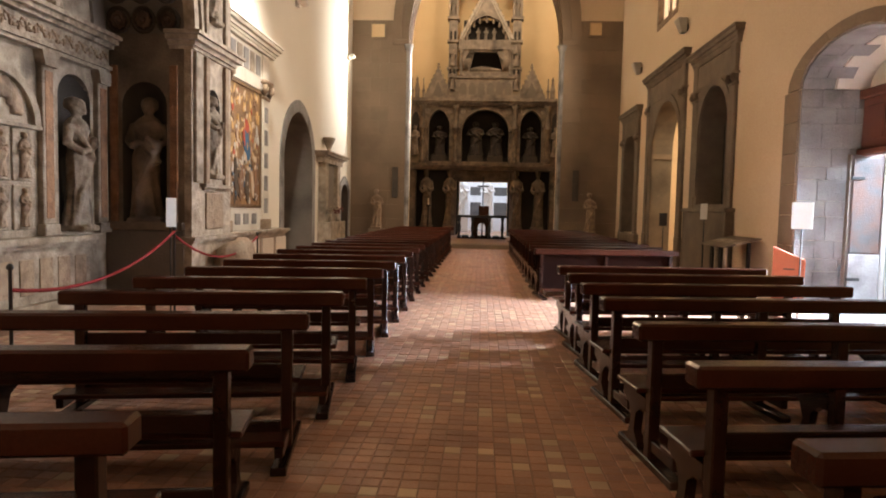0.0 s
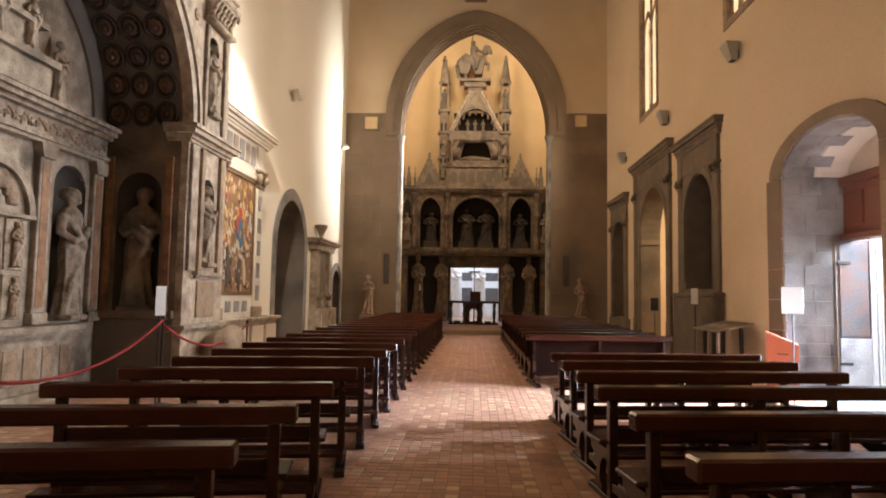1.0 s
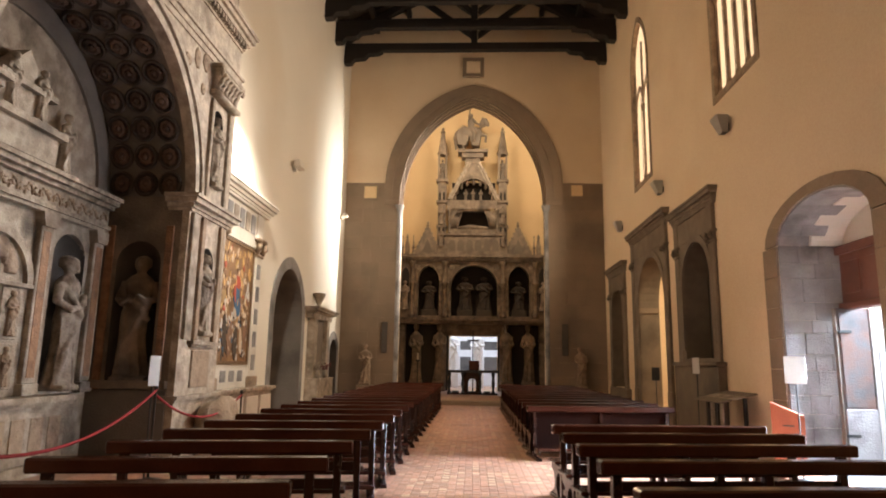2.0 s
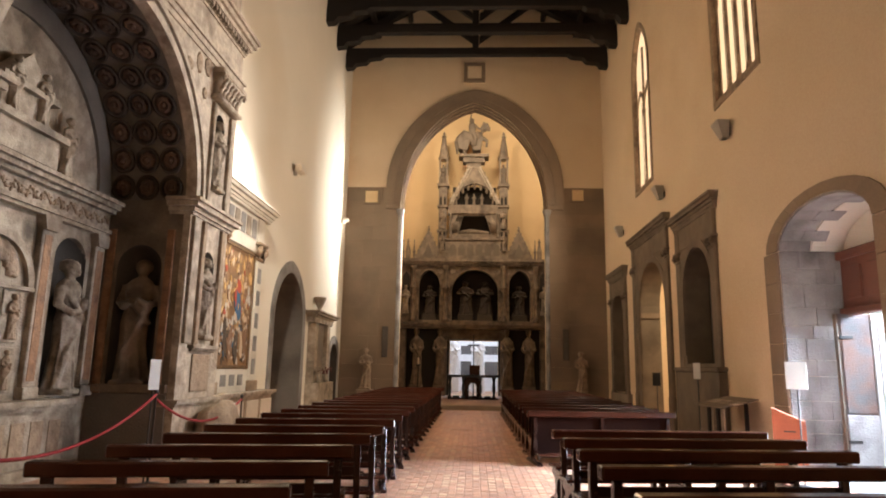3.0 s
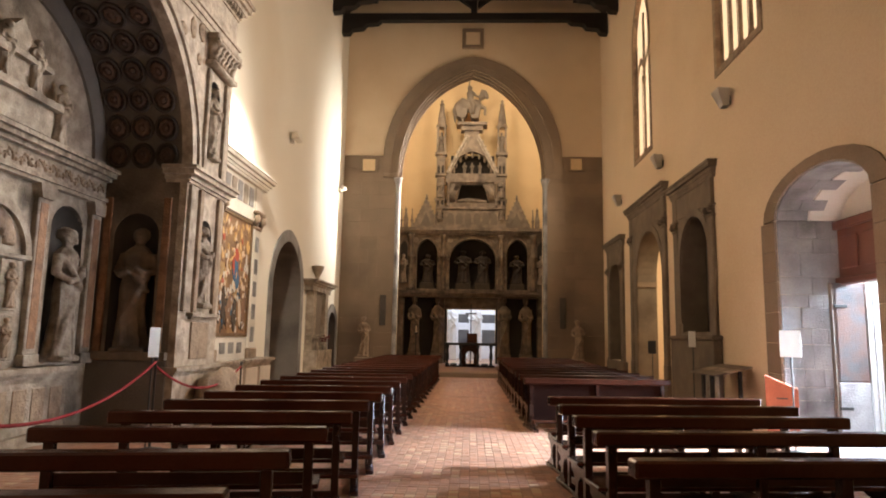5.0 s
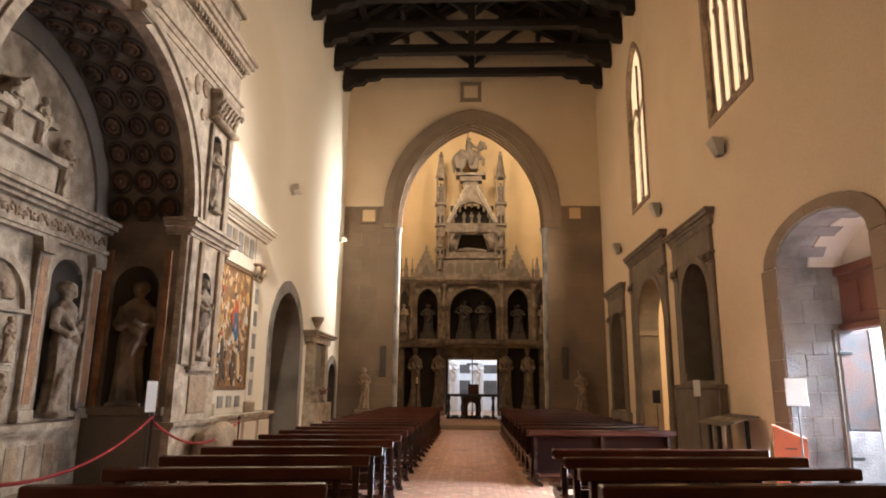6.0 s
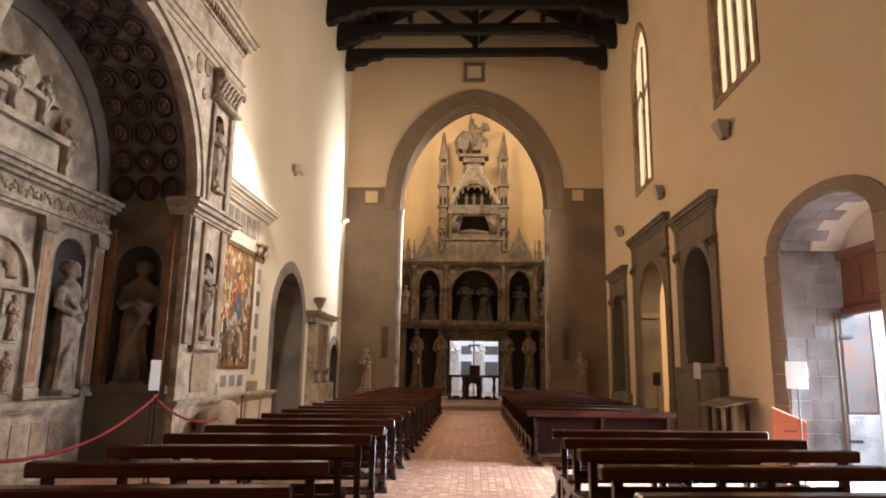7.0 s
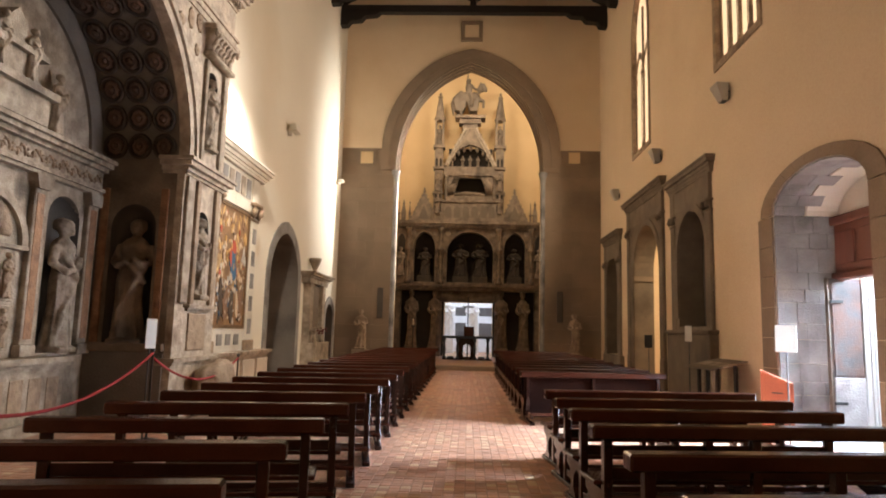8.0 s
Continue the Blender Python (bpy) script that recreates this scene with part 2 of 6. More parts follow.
# ---- mesh helpers ----
def link(name, bm, material, parent=None, label="", smooth=False):
    bmesh.ops.recalc_face_normals(bm, faces=bm.faces)
    me = bpy.data.meshes.new(name)
    bm.to_mesh(me)
    bm.free()
    me.materials.append(material)
    if smooth:
        me.shade_smooth()
    ob = new(name, me)
    if parent:
        ob.parent = parent
    if label:
        ob["label"] = label
    return ob


def part(name, bm, material, parent, label="", smooth=False):
    return link(name, bm, material, parent, label, smooth)


def share(name, me, parent, m):
    ob = new(name, me)
    ob.parent, ob.matrix_basis = parent, m
    return ob


def thing(name, m, label, category, group=""):
    ob = new(name)
    ob.empty_display_size = 0.2
    ob.matrix_world = m
    return tagged(ob, label, category, group)


def structure(name, bm, material, label="", smooth=False):
    return tagged(link(name, bm, material, None, "", smooth), label, "", "", "structure")


def add_box(bm, x0, x1, y0, y1, z0, z1, bevel=0.0):
    made = bmesh.ops.create_cube(bm, size=1.0, matrix=Matrix.Translation(((x0 + x1) / 2, (y0 + y1) / 2, (z0 + z1) / 2))
                                 @ Matrix.Diagonal((abs(x1 - x0), abs(y1 - y0), abs(z1 - z0), 1)))
    if bevel:
        edges = list({e for v in made["verts"] for e in v.link_edges})
        bmesh.ops.bevel(bm, geom=edges, offset=bevel, segments=1, affect="EDGES")
    return bm


def box(x0, x1, y0, y1, z0, z1, bevel=0.0):
    return add_box(bmesh.new(), x0, x1, y0, y1, z0, z1, bevel)


def add_prism(bm, loop, y0, y1):
    """A closed outline in x and z, from depth y0 to y1."""
    n = len(loop)
    a = [bm.verts.new((x, y0, z)) for x, z in loop]
    b = [bm.verts.new((x, y1, z)) for x, z in loop]
    bm.faces.new(a)
    bm.faces.new(b[::-1])
    for i in range(n):
        bm.faces.new((a[i], b[i], b[(i + 1) % n], a[(i + 1) % n]))
    return bm


def add_slab(bm, outer, holes, y0, y1):
    """An outline in x and z with holes, from depth y0 to y1."""
    for y in (y0, y1):
        edges = []
        for loop in (outer, *holes):
            vs = [bm.verts.new((x, y, z)) for x, z in loop]
            edges += [bm.edges.new((vs[i], vs[(i + 1) % len(vs)])) for i in range(len(vs))]
        bmesh.ops.triangle_fill(bm, use_beauty=True, use_dissolve=False, edges=edges)
    for loop in (outer, *holes):
        a = [bm.verts.new((x, y0, z)) for x, z in loop]
        b = [bm.verts.new((x, y1, z)) for x, z in loop]
        for i in range(len(loop)):
            j = (i + 1) % len(loop)
            bm.faces.new((a[i], b[i], b[j], a[j]))
    bmesh.ops.remove_doubles(bm, verts=bm.verts, dist=1e-5)
    return bm


def rect(x0, x1, z0, z1):
    return [(x0, z0), (x1, z0), (x1, z1), (x0, z1)]


def arch_curve(x0, x1, zs, rise, point=0.0, n=20):
    """From the right spring to the left one. point 0: an ellipse; above 0: pointed, the centres moved by that share of the span."""
    c, h = (x0 + x1) / 2, (x1 - x0) / 2
    if point <= 0:
        return [(c + h * math.cos(math.pi * i / n), zs + rise * math.sin(math.pi * i / n)) for i in range(n + 1)]
    off = point * 2 * h
    r = h + off
    top = math.acos(off / r)
    k = rise / (r * math.sin(top))
    half = [(c - off + r * math.cos(top * i / (n // 2)), zs + k * r * math.sin(top * i / (n // 2))) for i in range(n // 2 + 1)]
    return half + [(2 * c - x, z) for x, z in half[-2::-1]]


def arched(x0, x1, z0, zs, rise, point=0.0, n=20):
    return [(x0, z0), (x1, z0)] + arch_curve(x0, x1, zs, rise, point, n)


def add_ring(bm, inner, outer, y0, y1, closed=False):
    """A band between two open outlines with as many points, from depth y0 to y1."""
    vs = [[bm.verts.new((x, y, z)) for x, z in loop] for loop in (inner, outer) for y in (y0, y1)]
    i0, i1, o0, o1 = vs
    n = len(inner)
    for i in range(n if closed else n - 1):
        j = (i + 1) % n
        bm.faces.new((i0[i], i0[j], o0[j], o0[i]))
        bm.faces.new((i1[i], o1[i], o1[j], i1[j]))
        bm.faces.new((o0[i], o0[j], o1[j], o1[i]))
        bm.faces.new((i0[i], i1[i], i1[j], i0[j]))
    if not closed:
        for i in (0, n - 1):
            bm.faces.new((i0[i], o0[i], o1[i], i1[i]))
    return bm


def add_lathe(bm, profile, x=0, y=0, z=0, n=12, sx=1.0, sy=1.0):
    """A turned shape from (radius, height) pairs."""
    rings = []
    for r, h in profile:
        rings.append([bm.verts.new((x + sx * r * math.cos(2 * math.pi * k / n), y + sy * r * math.sin(2 * math.pi * k / n), z + h)) for k in range(n)])
    for a, b in zip(rings, rings[1:]):
        for k in range(n):
            bm.faces.new((a[k], a[(k + 1) % n], b[(k + 1) % n], b[k]))
    bm.faces.new(rings[0][::-1])
    bm.faces.new(rings[-1])
    return bm


def add_tube(bm, pts, r, n=8):
    """A tube along points; r a number or one per point."""
    rs = r if isinstance(r, (list, tuple)) else [r] * len(pts)
    pts = [Vector(p) for p in pts]
    rings = []
    for i, p in enumerate(pts):
        d = (pts[min(i + 1, len(pts) - 1)] - pts[max(i - 1, 0)]).normalized()
        u = d.cross(Vector((0, 0, 1)) if abs(d.z) < 0.9 else Vector((1, 0, 0))).normalized()
        v = d.cross(u)
        rings.append([bm.verts.new(p + rs[i] * (u * math.cos(2 * math.pi * k / n) + v * math.sin(2 * math.pi * k / n))) for k in range(n)])
    for a, b in zip(rings, rings[1:]):
        for k in range(n):
            bm.faces.new((a[k], a[(k + 1) % n], b[(k + 1) % n], b[k]))
    bm.faces.new(rings[0][::-1])
    bm.faces.new(rings[-1])
    return bm


def add_stack(bm, rects):
    """One closed shell of stacked rectangles: (x0, x1, y0, y1, z) from the bottom up; equal heights make flat steps."""
    rings = [[bm.verts.new(v) for v in ((x0, y0, z), (x1, y0, z), (x1, y1, z), (x0, y1, z))] for x0, x1, y0, y1, z in rects]
    for a, b in zip(rings, rings[1:]):
        for k in range(4):
            bm.faces.new((a[k], a[(k + 1) % 4], b[(k + 1) % 4], b[k]))
    bm.faces.new(rings[0][::-1])
    bm.faces.new(rings[-1])
    return bm


def add_moulding(bm, x0, x1, z, steps, back=0.0):
    """A moulded band along x: steps of (height, projection), upwards from z; it returns at both ends."""
    rects = []
    for h, p in steps:
        rects += [(x0 - p, x1 + p, -p, back, z), (x0 - p, x1 + p, -p, back, z + h)]
        z += h
    return add_stack(bm, rects)




def add_niche(bm, x0, x1, z0, zs, depth, n=12):
    """A half-round niche behind the plane y = 0 with a quarter dome."""
    c, h = (x0 + x1) / 2, (x1 - x0) / 2
    levels = [(z0, 1.0), (zs, 1.0)] + [(zs + h * math.sin(math.pi / 2 * k / 6), math.cos(math.pi / 2 * k / 6)) for k in range(1, 7)]
    rings = [[bm.verts.new((c + h * s * math.cos(math.pi * i / n), depth * s * math.sin(math.pi * i / n), z)) for i in range(n + 1)] for z, s in levels]
    for a, b in zip(rings, rings[1:]):
        for i in range(n):
            bm.faces.new((a[i], a[i + 1], b[i + 1], b[i]))
    bm.faces.new(rings[0])
    bmesh.ops.remove_doubles(bm, verts=bm.verts, dist=1e-5)
    return bm


def fuse(bm, size):
    """The shapes of bm grown together into one skin, by a voxel remesh."""
    me = bpy.data.meshes.new("fuse")
    bmesh.ops.recalc_face_normals(bm, faces=bm.faces)
    bm.to_mesh(me)
    ob = new("fuse", me)
    mod = ob.modifiers.new("remesh", "REMESH")
    mod.mode, mod.voxel_size = "VOXEL", size
    made = bpy.data.meshes.new_from_object(ob.evaluated_get(bpy.context.evaluated_depsgraph_get()))
    bm.clear()
    bm.from_mesh(made)
    bpy.data.objects.remove(ob)
    for old in (me, made):
        bpy.data.meshes.remove(old)
    return bm


def add_figure(bm, height=1.7, x=0, y=0, z=0, seed=1, arm=1.0, lean=0.0):
    """A plain robed statue, facing -y: a draped column with folds, shoulders, arms and a smooth head."""
    rnd = random.Random(seed)
    h = height / 1.75
    prof = [(0.24, 0.0), (0.245, 0.06), (0.215, 0.2), (0.195, 0.4), (0.185, 0.6), (0.195, 0.8), (0.19, 0.92), (0.16, 1.05), (0.18, 1.2), (0.205, 1.32), (0.20, 1.39), (0.14, 1.46), (0.07, 1.50)]
    n = 22
    ph = rnd.random() * 6
    rings = []
    for r, k in prof:
        fold = 0.20 * max(0.12, 1 - k / 1.2)
        sway = lean * math.sin(k * 2.2) * 0.10
        ring = []
        for i in range(n):
            a = 2 * math.pi * i / n
            q = r * (1 + fold * math.sin(7 * a + ph + k * 1.5) + 0.5 * fold * math.sin(11 * a + 2 * ph - k))
            ring.append(bm.verts.new((x + h * (q * math.cos(a) + sway), y + h * 0.74 * q * math.sin(a), z + h * k)))
        rings.append(ring)
    for a, b in zip(rings, rings[1:]):
        for i in range(n):
            bm.faces.new((a[i], a[(i + 1) % n], b[(i + 1) % n], b[i]))
    bm.faces.new(rings[0][::-1])
    bm.faces.new(rings[-1])
    s = lean * math.sin(1.6 * 2.2) * 0.10
    head = ((0.055, 1.47), (0.06, 1.53), (0.095, 1.58), (0.112, 1.64), (0.105, 1.70), (0.07, 1.745), (0.02, 1.76))
    add_lathe(bm, [(h * r, h * k) for r, k in head], x + h * s, y - h * 0.02, z, 12, 1, 1.08)
    add_lathe(bm, [(h * 0.11, h * 1.60), (h * 0.125, h * 1.66), (h * 0.11, h * 1.735), (h * 0.04, h * 1.775)], x + h * s, y + h * 0.025, z, 9, 1, 1)
    add_tube(bm, [(x + h * s, y - h * 0.115, z + h * 1.60), (x + h * s, y - h * 0.13, z + h * 1.53)], [h * 0.045, h * 0.02], 7)
    add_tube(bm, [(x - h * 0.19, y - h * 0.02, z + h * 1.36), (x - h * 0.08, y - h * 0.15, z + h * 1.15), (x + h * 0.12, y - h * 0.17, z + h * 0.95), (x + h * 0.2, y - h * 0.08, z + h * 0.8)], [h * 0.04, h * 0.045, h * 0.05, h * 0.04])
    for side in (-1, 1):
        bend = arm if side > 0 else 1.6 - arm
        add_tube(bm, [(x + h * side * 0.20, y, z + h * 1.37), (x + h * side * 0.275, y - h * 0.02, z + h * 1.12),
                      (x + h * side * (0.20 - 0.05 * bend), y - h * 0.17, z + h * (0.98 + 0.10 * bend)),
                      (x + h * side * 0.05, y - h * 0.22, z + h * (1.0 + 0.18 * bend))], [h * 0.075, h * 0.07, h * 0.06, h * 0.04])
    add_tube(bm, [(x + h * 0.2, y - h * 0.12, z + h * 1.05), (x + h * 0.05, y - h * 0.14, z + h * 0.75), (x - h * 0.12, y - h * 0.125, z + h * 0.45), (x - h * 0.17, y - h * 0.10, z + h * 0.15)], [h * 0.05, h * 0.06, h * 0.05, h * 0.03])
    return bm


def statue(name, m, height, material, label, seed=1, arm=1.0, lean=0.0, base=True, group="standing statues"):
    bm = bmesh.new()
    z = 0.0
    if base:
        add_box(bm, -0.24 * height / 1.75, 0.24 * height / 1.75, -0.2 * height / 1.75, 0.2 * height / 1.75, 0, 0.08)
        z = 0.08
    add_figure(bm, height - z, 0, 0, z, seed, arm, lean)
    fuse(bm, height * 0.013)
    ob = link(name, bm, material, None, "", True)
    ob.matrix_world = m
    return tagged(ob, label, "statue", group)


# ---- large structure ----
def on_right(y0, y1):
    return -y1, -y0


structure("floor", box(XL - 3.5, XR + 3.0, YB - 1, YE + 0.3, -0.3, -0.004), JOINT, "worn terracotta brick floor of a church nave")
structure("ground", box(-200, 200, -200, 200, -0.45, -0.32), PAVING, "pale street paving outside the church")

# right wall: portal, three altar recesses, two lancets
PORTAL = arched(*on_right(8.60, 11.33), -0.01, 3.72, 0.62)
REC_A = arched(*on_right(14.38, 16.30), 1.80, 3.55, 1.00)
REC_B = arched(*on_right(17.85, 20.60), -0.01, 3.42, 1.42)
REC_C = arched(*on_right(22.85, 24.62), 0.85, 3.55, 0.88)
WIN_A = arched(*on_right(18.72, 20.80), 7.25, 11.2, 1.8, 0.3)
WIN_B = arched(*on_right(11.45, 13.75), 7.35, 11.2, 1.9, 0.3)
bm = add_slab(bmesh.new(), rect(*on_right(YB - 0.3, YE), -0.02, TOP + 0.4), [REC_A, REC_B, REC_C, PORTAL, WIN_A, WIN_B], 0, 0.55)
w = structure("wall_right", bm, PLASTER, "warm cream plaster nave wall with side altars and lancet windows")
w.matrix_world = pose(XR, 0, 0, 0, 0, RIGHT)

w = structure("wall_porch", add_slab(bmesh.new(), rect(*on_right(7.7, 12.2), -0.02, 5.2), [PORTAL], 0.55, THICK), PLASTER_PALE, "thick plastered porch wall of the portal")
w.matrix_world = pose(XR, 0, 0, 0, 0, RIGHT)

# left wall: the great niche, a blind arch, a small door
GREAT = rect(5.0, 10.6, -0.01, 6.95)
BLIND = arched(17.1, 20.0, -0.01, 2.85, 1.45, 0.05)
SMALL = arched(24.1, 25.4, -0.01, 1.95, 0.5, 0.1)
bm = add_slab(bmesh.new(), rect(YB - 0.3, YE, -0.02, TOP + 0.4), [GREAT, BLIND, SMALL], 0, THICK)
w = structure("wall_left", bm, PLASTER_PALE, "pale cream plaster nave wall behind tall monuments")
w.matrix_world = pose(XL, 0, 0, 0, 0, LEFT)
structure("wall_back", box(XL - 1.3, XR + 1.3, YB - 1.3, YB, -0.02, 20), PLASTER, "plain cream plaster wall behind the pews")

# end wall with the pointed chancel arch
ARCH = arched(-3.10, 3.0, -0.01, 8.40, 4.50, 0.15, 28)
w = structure("wall_end", add_slab(bmesh.new(), rect(XL - 1.3, XR + 1.3, -0.02, 19.0), [ARCH], 0, 1.1), PLASTER, "ochre plaster end wall pierced by a pointed arch")
w.matrix_world = pose(0, YE, 0)

# chancel beyond the arch
CX, CW, CTOP = -0.05, 4.75, 18.5
structure("floor_chancel", box(-6, 6, YE + 0.3, 46, -0.3, 0.16), JOINT, "raised brick floor of the chancel")
structure("chancel_step", box(-4.6, 4.5, YE - 0.35, YE + 0.302, -0.003, 0.162, 0.012), STONE, "grey stone step before the chancel")
structure("wall_chancel_left", box(CX - CW - 0.4, CX - CW, YE + 1.1, CH_END, 0.15, CTOP), OCHRE, "ochre plaster chancel wall")
structure("wall_chancel_right", box(CX + CW, CX + CW + 0.4, YE + 1.1, CH_END, 0.15, CTOP), OCHRE, "ochre plaster chancel wall")
DOOR = rect(-1.30, 1.38, 0.17, 3.12)
w = structure("wall_chancel_end", add_slab(bmesh.new(), rect(-6.5, 6.5, 0.16, CTOP), [DOOR], 0, 0.5), OCHRE, "ochre plaster wall behind the tall tomb")
w.matrix_world = pose(0, CH_END, 0)
tagged(structure("ceiling_chancel", box(-6.5, 6.5, YE + 0.2, 46, CTOP, CTOP + 0.3), PLASTER), "plain plaster chancel vault")
# the bright round chapel seen under the tomb
bm = bmesh.new()
ring = [(3.6 * math.cos(math.pi * k / 16), 36.6 + 7.2 * math.sin(math.pi * k / 16)) for k in range(17)]
for (x0, y0), (x1, y1) in zip(ring, ring[1:]):
    bm.faces.new([bm.verts.new(v) for v in ((x0, y0, 0.16), (x1, y1, 0.16), (x1, y1, 8), (x0, y0, 8))])
bmesh.ops.remove_doubles(bm, verts=bm.verts, dist=1e-4)
bmesh.ops.solidify(bm, geom=bm.faces[:], thickness=-0.25)
structure("wall_chapel", bm, WHITE_STAT, "white marble wall of a round chapel")
structure("ceiling_chapel", box(-6, 6, CH_END + 0.5, 46, 8, 8.2), PLASTER_PALE)

# roof of dark boards over the nave
RIDGE = 18.6
bm = bmesh.new()
for s, x in ((-1, XL - 1.3), (1, XR + 1.3)):
    slope = [(x, TOP + 0.3), (0, RIDGE), (0, RIDGE + 0.12), (x, TOP + 0.42)]
    add_prism(bm, slope, YB - 1.3, YE + 1.1)
    y = YB
    while y < YE:                                   # boards and battens
        add_prism(bm, [(x * 0.98, TOP + 0.29 + 0.02 * RIDGE / 20), (0, RIDGE - 0.03), (0, RIDGE + 0.01), (x * 0.98, TOP + 0.34)], y, y + 0.22)
        y += 0.45
structure("ceiling", bm, OAK, "dark timber open roof over the nave")


def roof_truss():
    t = thing("roof_truss", pose(0, 24.55, 0), "dark oak roof truss with bracketed ends spanning the nave", "roof truss", "roof trusses")
    part("tie_beam", box(XL + 0.01, XR - 0.01, -0.14, 0.14, 14.30, 14.62, 0.02), OAK, t)
    part("king_post", box(-0.16, 0.10, -0.12, 0.12, 14.62, RIDGE - 0.1, 0.02), OAK, t)
    for s, x in ((-1, XL), (1, XR)):
        part("rafter", add_prism(bmesh.new(), [(x * 0.99, 14.63), (x * 0.99, 14.95), (s * 0.12, RIDGE - 0.02), (s * 0.12, RIDGE - 0.4)], -0.11, 0.11), OAK, t)
        part("strut", add_prism(bmesh.new(), [(s * 0.12, 14.85), (s * 0.12, 15.12), (s * 2.5, 16.95), (s * 2.6, 16.75)], -0.09, 0.09), OAK, t)
        part("collar", add_prism(bmesh.new(), [(s * 0.12, 15.55), (s * 0.12, 15.75), (s * 4.0, 15.75), (s * 4.2, 15.55)], -0.07, 0.07), OAK, t)
        b = [(x - s * 0.01, 13.72), (x - s * 0.30, 13.74), (x - s * 0.42, 13.92), (x - s * 0.85, 13.96), (x - s * 1.0, 14.14), (x - s * 1.45, 14.18), (x - s * 1.6, 14.30), (x - s * 0.01, 14.30)]
        part("bracket", add_prism(bmesh.new(), b, -0.17, 0.17), OAK, t, "carved stepped bracket")
    return t


truss = roof_truss()
y = 24.55 - 1.78
while y > YB + 0.5:
    copy_thing(truss, pose(0, y, 0))
    y -= 1.78

# assumed purlins, added to keep light off the upper end wall
for x in (-4.3, -2.9, -1.45, 1.45, 2.9, 4.3):
    z = RIDGE - (RIDGE - TOP - 0.3) * abs(x) / 6.65 - 0.16
    pl = link("purlin", box(x - 0.10, x + 0.10, YB, YE - 0.01, z - 0.26, z, 0.01), OAK, None)
    tagged(pl, "long dark oak purlin added under the roof to block light", "roof beam", "roof purlins")

# stone facing of the end wall, jamb shafts and the arch's ring
wall_end = bpy.data.objects["wall_end"]


def stilted(x0, x1, zs, rise, point):
    return [(x1, 8.10)] + arch_curve(x0, x1, zs, rise, point, 28) + [(x0, 8.10)]


inner, mid, outer = stilted(-3.10, 3.0, 8.40, 4.50, 0.15), stilted(-3.42, 3.34, 8.65, 4.42, 0.12), stilted(-3.74, 3.70, 8.95, 4.50, 0.09)
part("arch_ring", add_ring(bmesh.new(), inner, mid, -0.05, 1.15), STONE, wall_end, "grey tuff inner order of the arch")
for k, y0 in enumerate((0.12, 0.48, 0.84)):
    part("arch_roll", add_ring(bmesh.new(), stilted(-3.055, 2.955, 8.37, 4.485, 0.15), stilted(-3.098, 2.998, 8.40, 4.498, 0.15), y0, y0 + 0.10), STONE, wall_end, "slim roll moulding of the arch")
part("arch_hood", add_ring(bmesh.new(), mid, outer, -0.10, 0.0), STONE, wall_end, "grey tuff outer moulding of the arch")
for s, x in ((-1, -3.10), (1, 3.0)):
    shaft = bmesh.new()
    add_lathe(shaft, [(0.20, 0), (0.20, 0.3), (0.15, 0.38), (0.10, 0.45), (0.10, 7.7), (0.12, 7.75), (0.10, 7.8), (0.19, 8.05), (0.19, 8.12)], x, 0.02, 0, 14)
    add_lathe(shaft, [(0.13, 0), (0.13, 0.3), (0.07, 0.45), (0.07, 7.7), (0.14, 8.05), (0.14, 8.12)], x + s * 0.02, 0.28, 0, 12)
    part("jamb_shaft", shaft, STONE_PALE, wall_end, "slender grey stone jamb shaft", True)
    part("impost", box(x - 0.02 if s > 0 else x - 0.62, x + 0.62 if s > 0 else x + 0.02, -0.14, 0.0, 8.12, 8.30, 0.02), STONE, wall_end)

# ---- lancet windows ----
def lancet(y0, y1, z0, zs, rise, number, n):
    x0, x1 = on_right(y0, y1)
    c = (x0 + x1) / 2
    t = tagged(new(f"window_{number}"), "tall pointed lancet window with stone tracery and amber glass", "", "", "structure")
    t.matrix_world = pose(XR, 0, 0, 0, 0, RIGHT)
    lo, li = arched(x0, x1, z0, zs, rise, 0.3), arched(x0 + 0.15, x1 - 0.15, z0 + 0.15, zs, rise - 0.2, 0.3)
    part("window_frame", add_ring(bmesh.new(), li, lo, -0.03, 0.14, True), MARBLE_WARM, t, "brown stone surround")
    part("pane", add_prism(bmesh.new(), arched(x0 + 0.15, x1 - 0.15, z0 + 0.15, zs, rise - 0.2, 0.3), 0.12, 0.14), GLASS, t, "amber glass")
    w = (x1 - x0 - 0.36) / n
    for k in range(n + 1):
        x = x0 + 0.18 + k * w
        m = bmesh.new()
        r = 0.03 if k in (0, n) else 0.05
        add_lathe(m, [(r + 0.03, z0 + 0.16), (r + 0.03, z0 + 0.3), (r, z0 + 0.36), (r, zs - 1.5), (r + 0.05, zs - 1.36), (r + 0.05, zs - 1.28), (r, zs - 1.24), (r, zs + (0.1 if k in (0, n) else 0.9))], x, 0.105, 0, 10)
        part("mullion", m, MARBLE_WARM, t, "slender stone mullion", True)
    for k in range(n):
        a = x0 + 0.18 + k * w
        i2, o2 = arch_curve(a + 0.05, a + w - 0.05, zs - 1.26, 0.62, 0.3, 12), arch_curve(a, a + w, zs - 1.26, 0.82, 0.3, 12)
        part("tracery", add_ring(bmesh.new(), i2, o2, 0.085, 0.118), MARBLE_WARM, t)
        part("lead_strip", box(a + w * 0.58, a + w * 0.64, 0.113, 0.119, z0 + 0.2, zs - 0.9), WINFRAME, t, "dark lead strip")
    return t


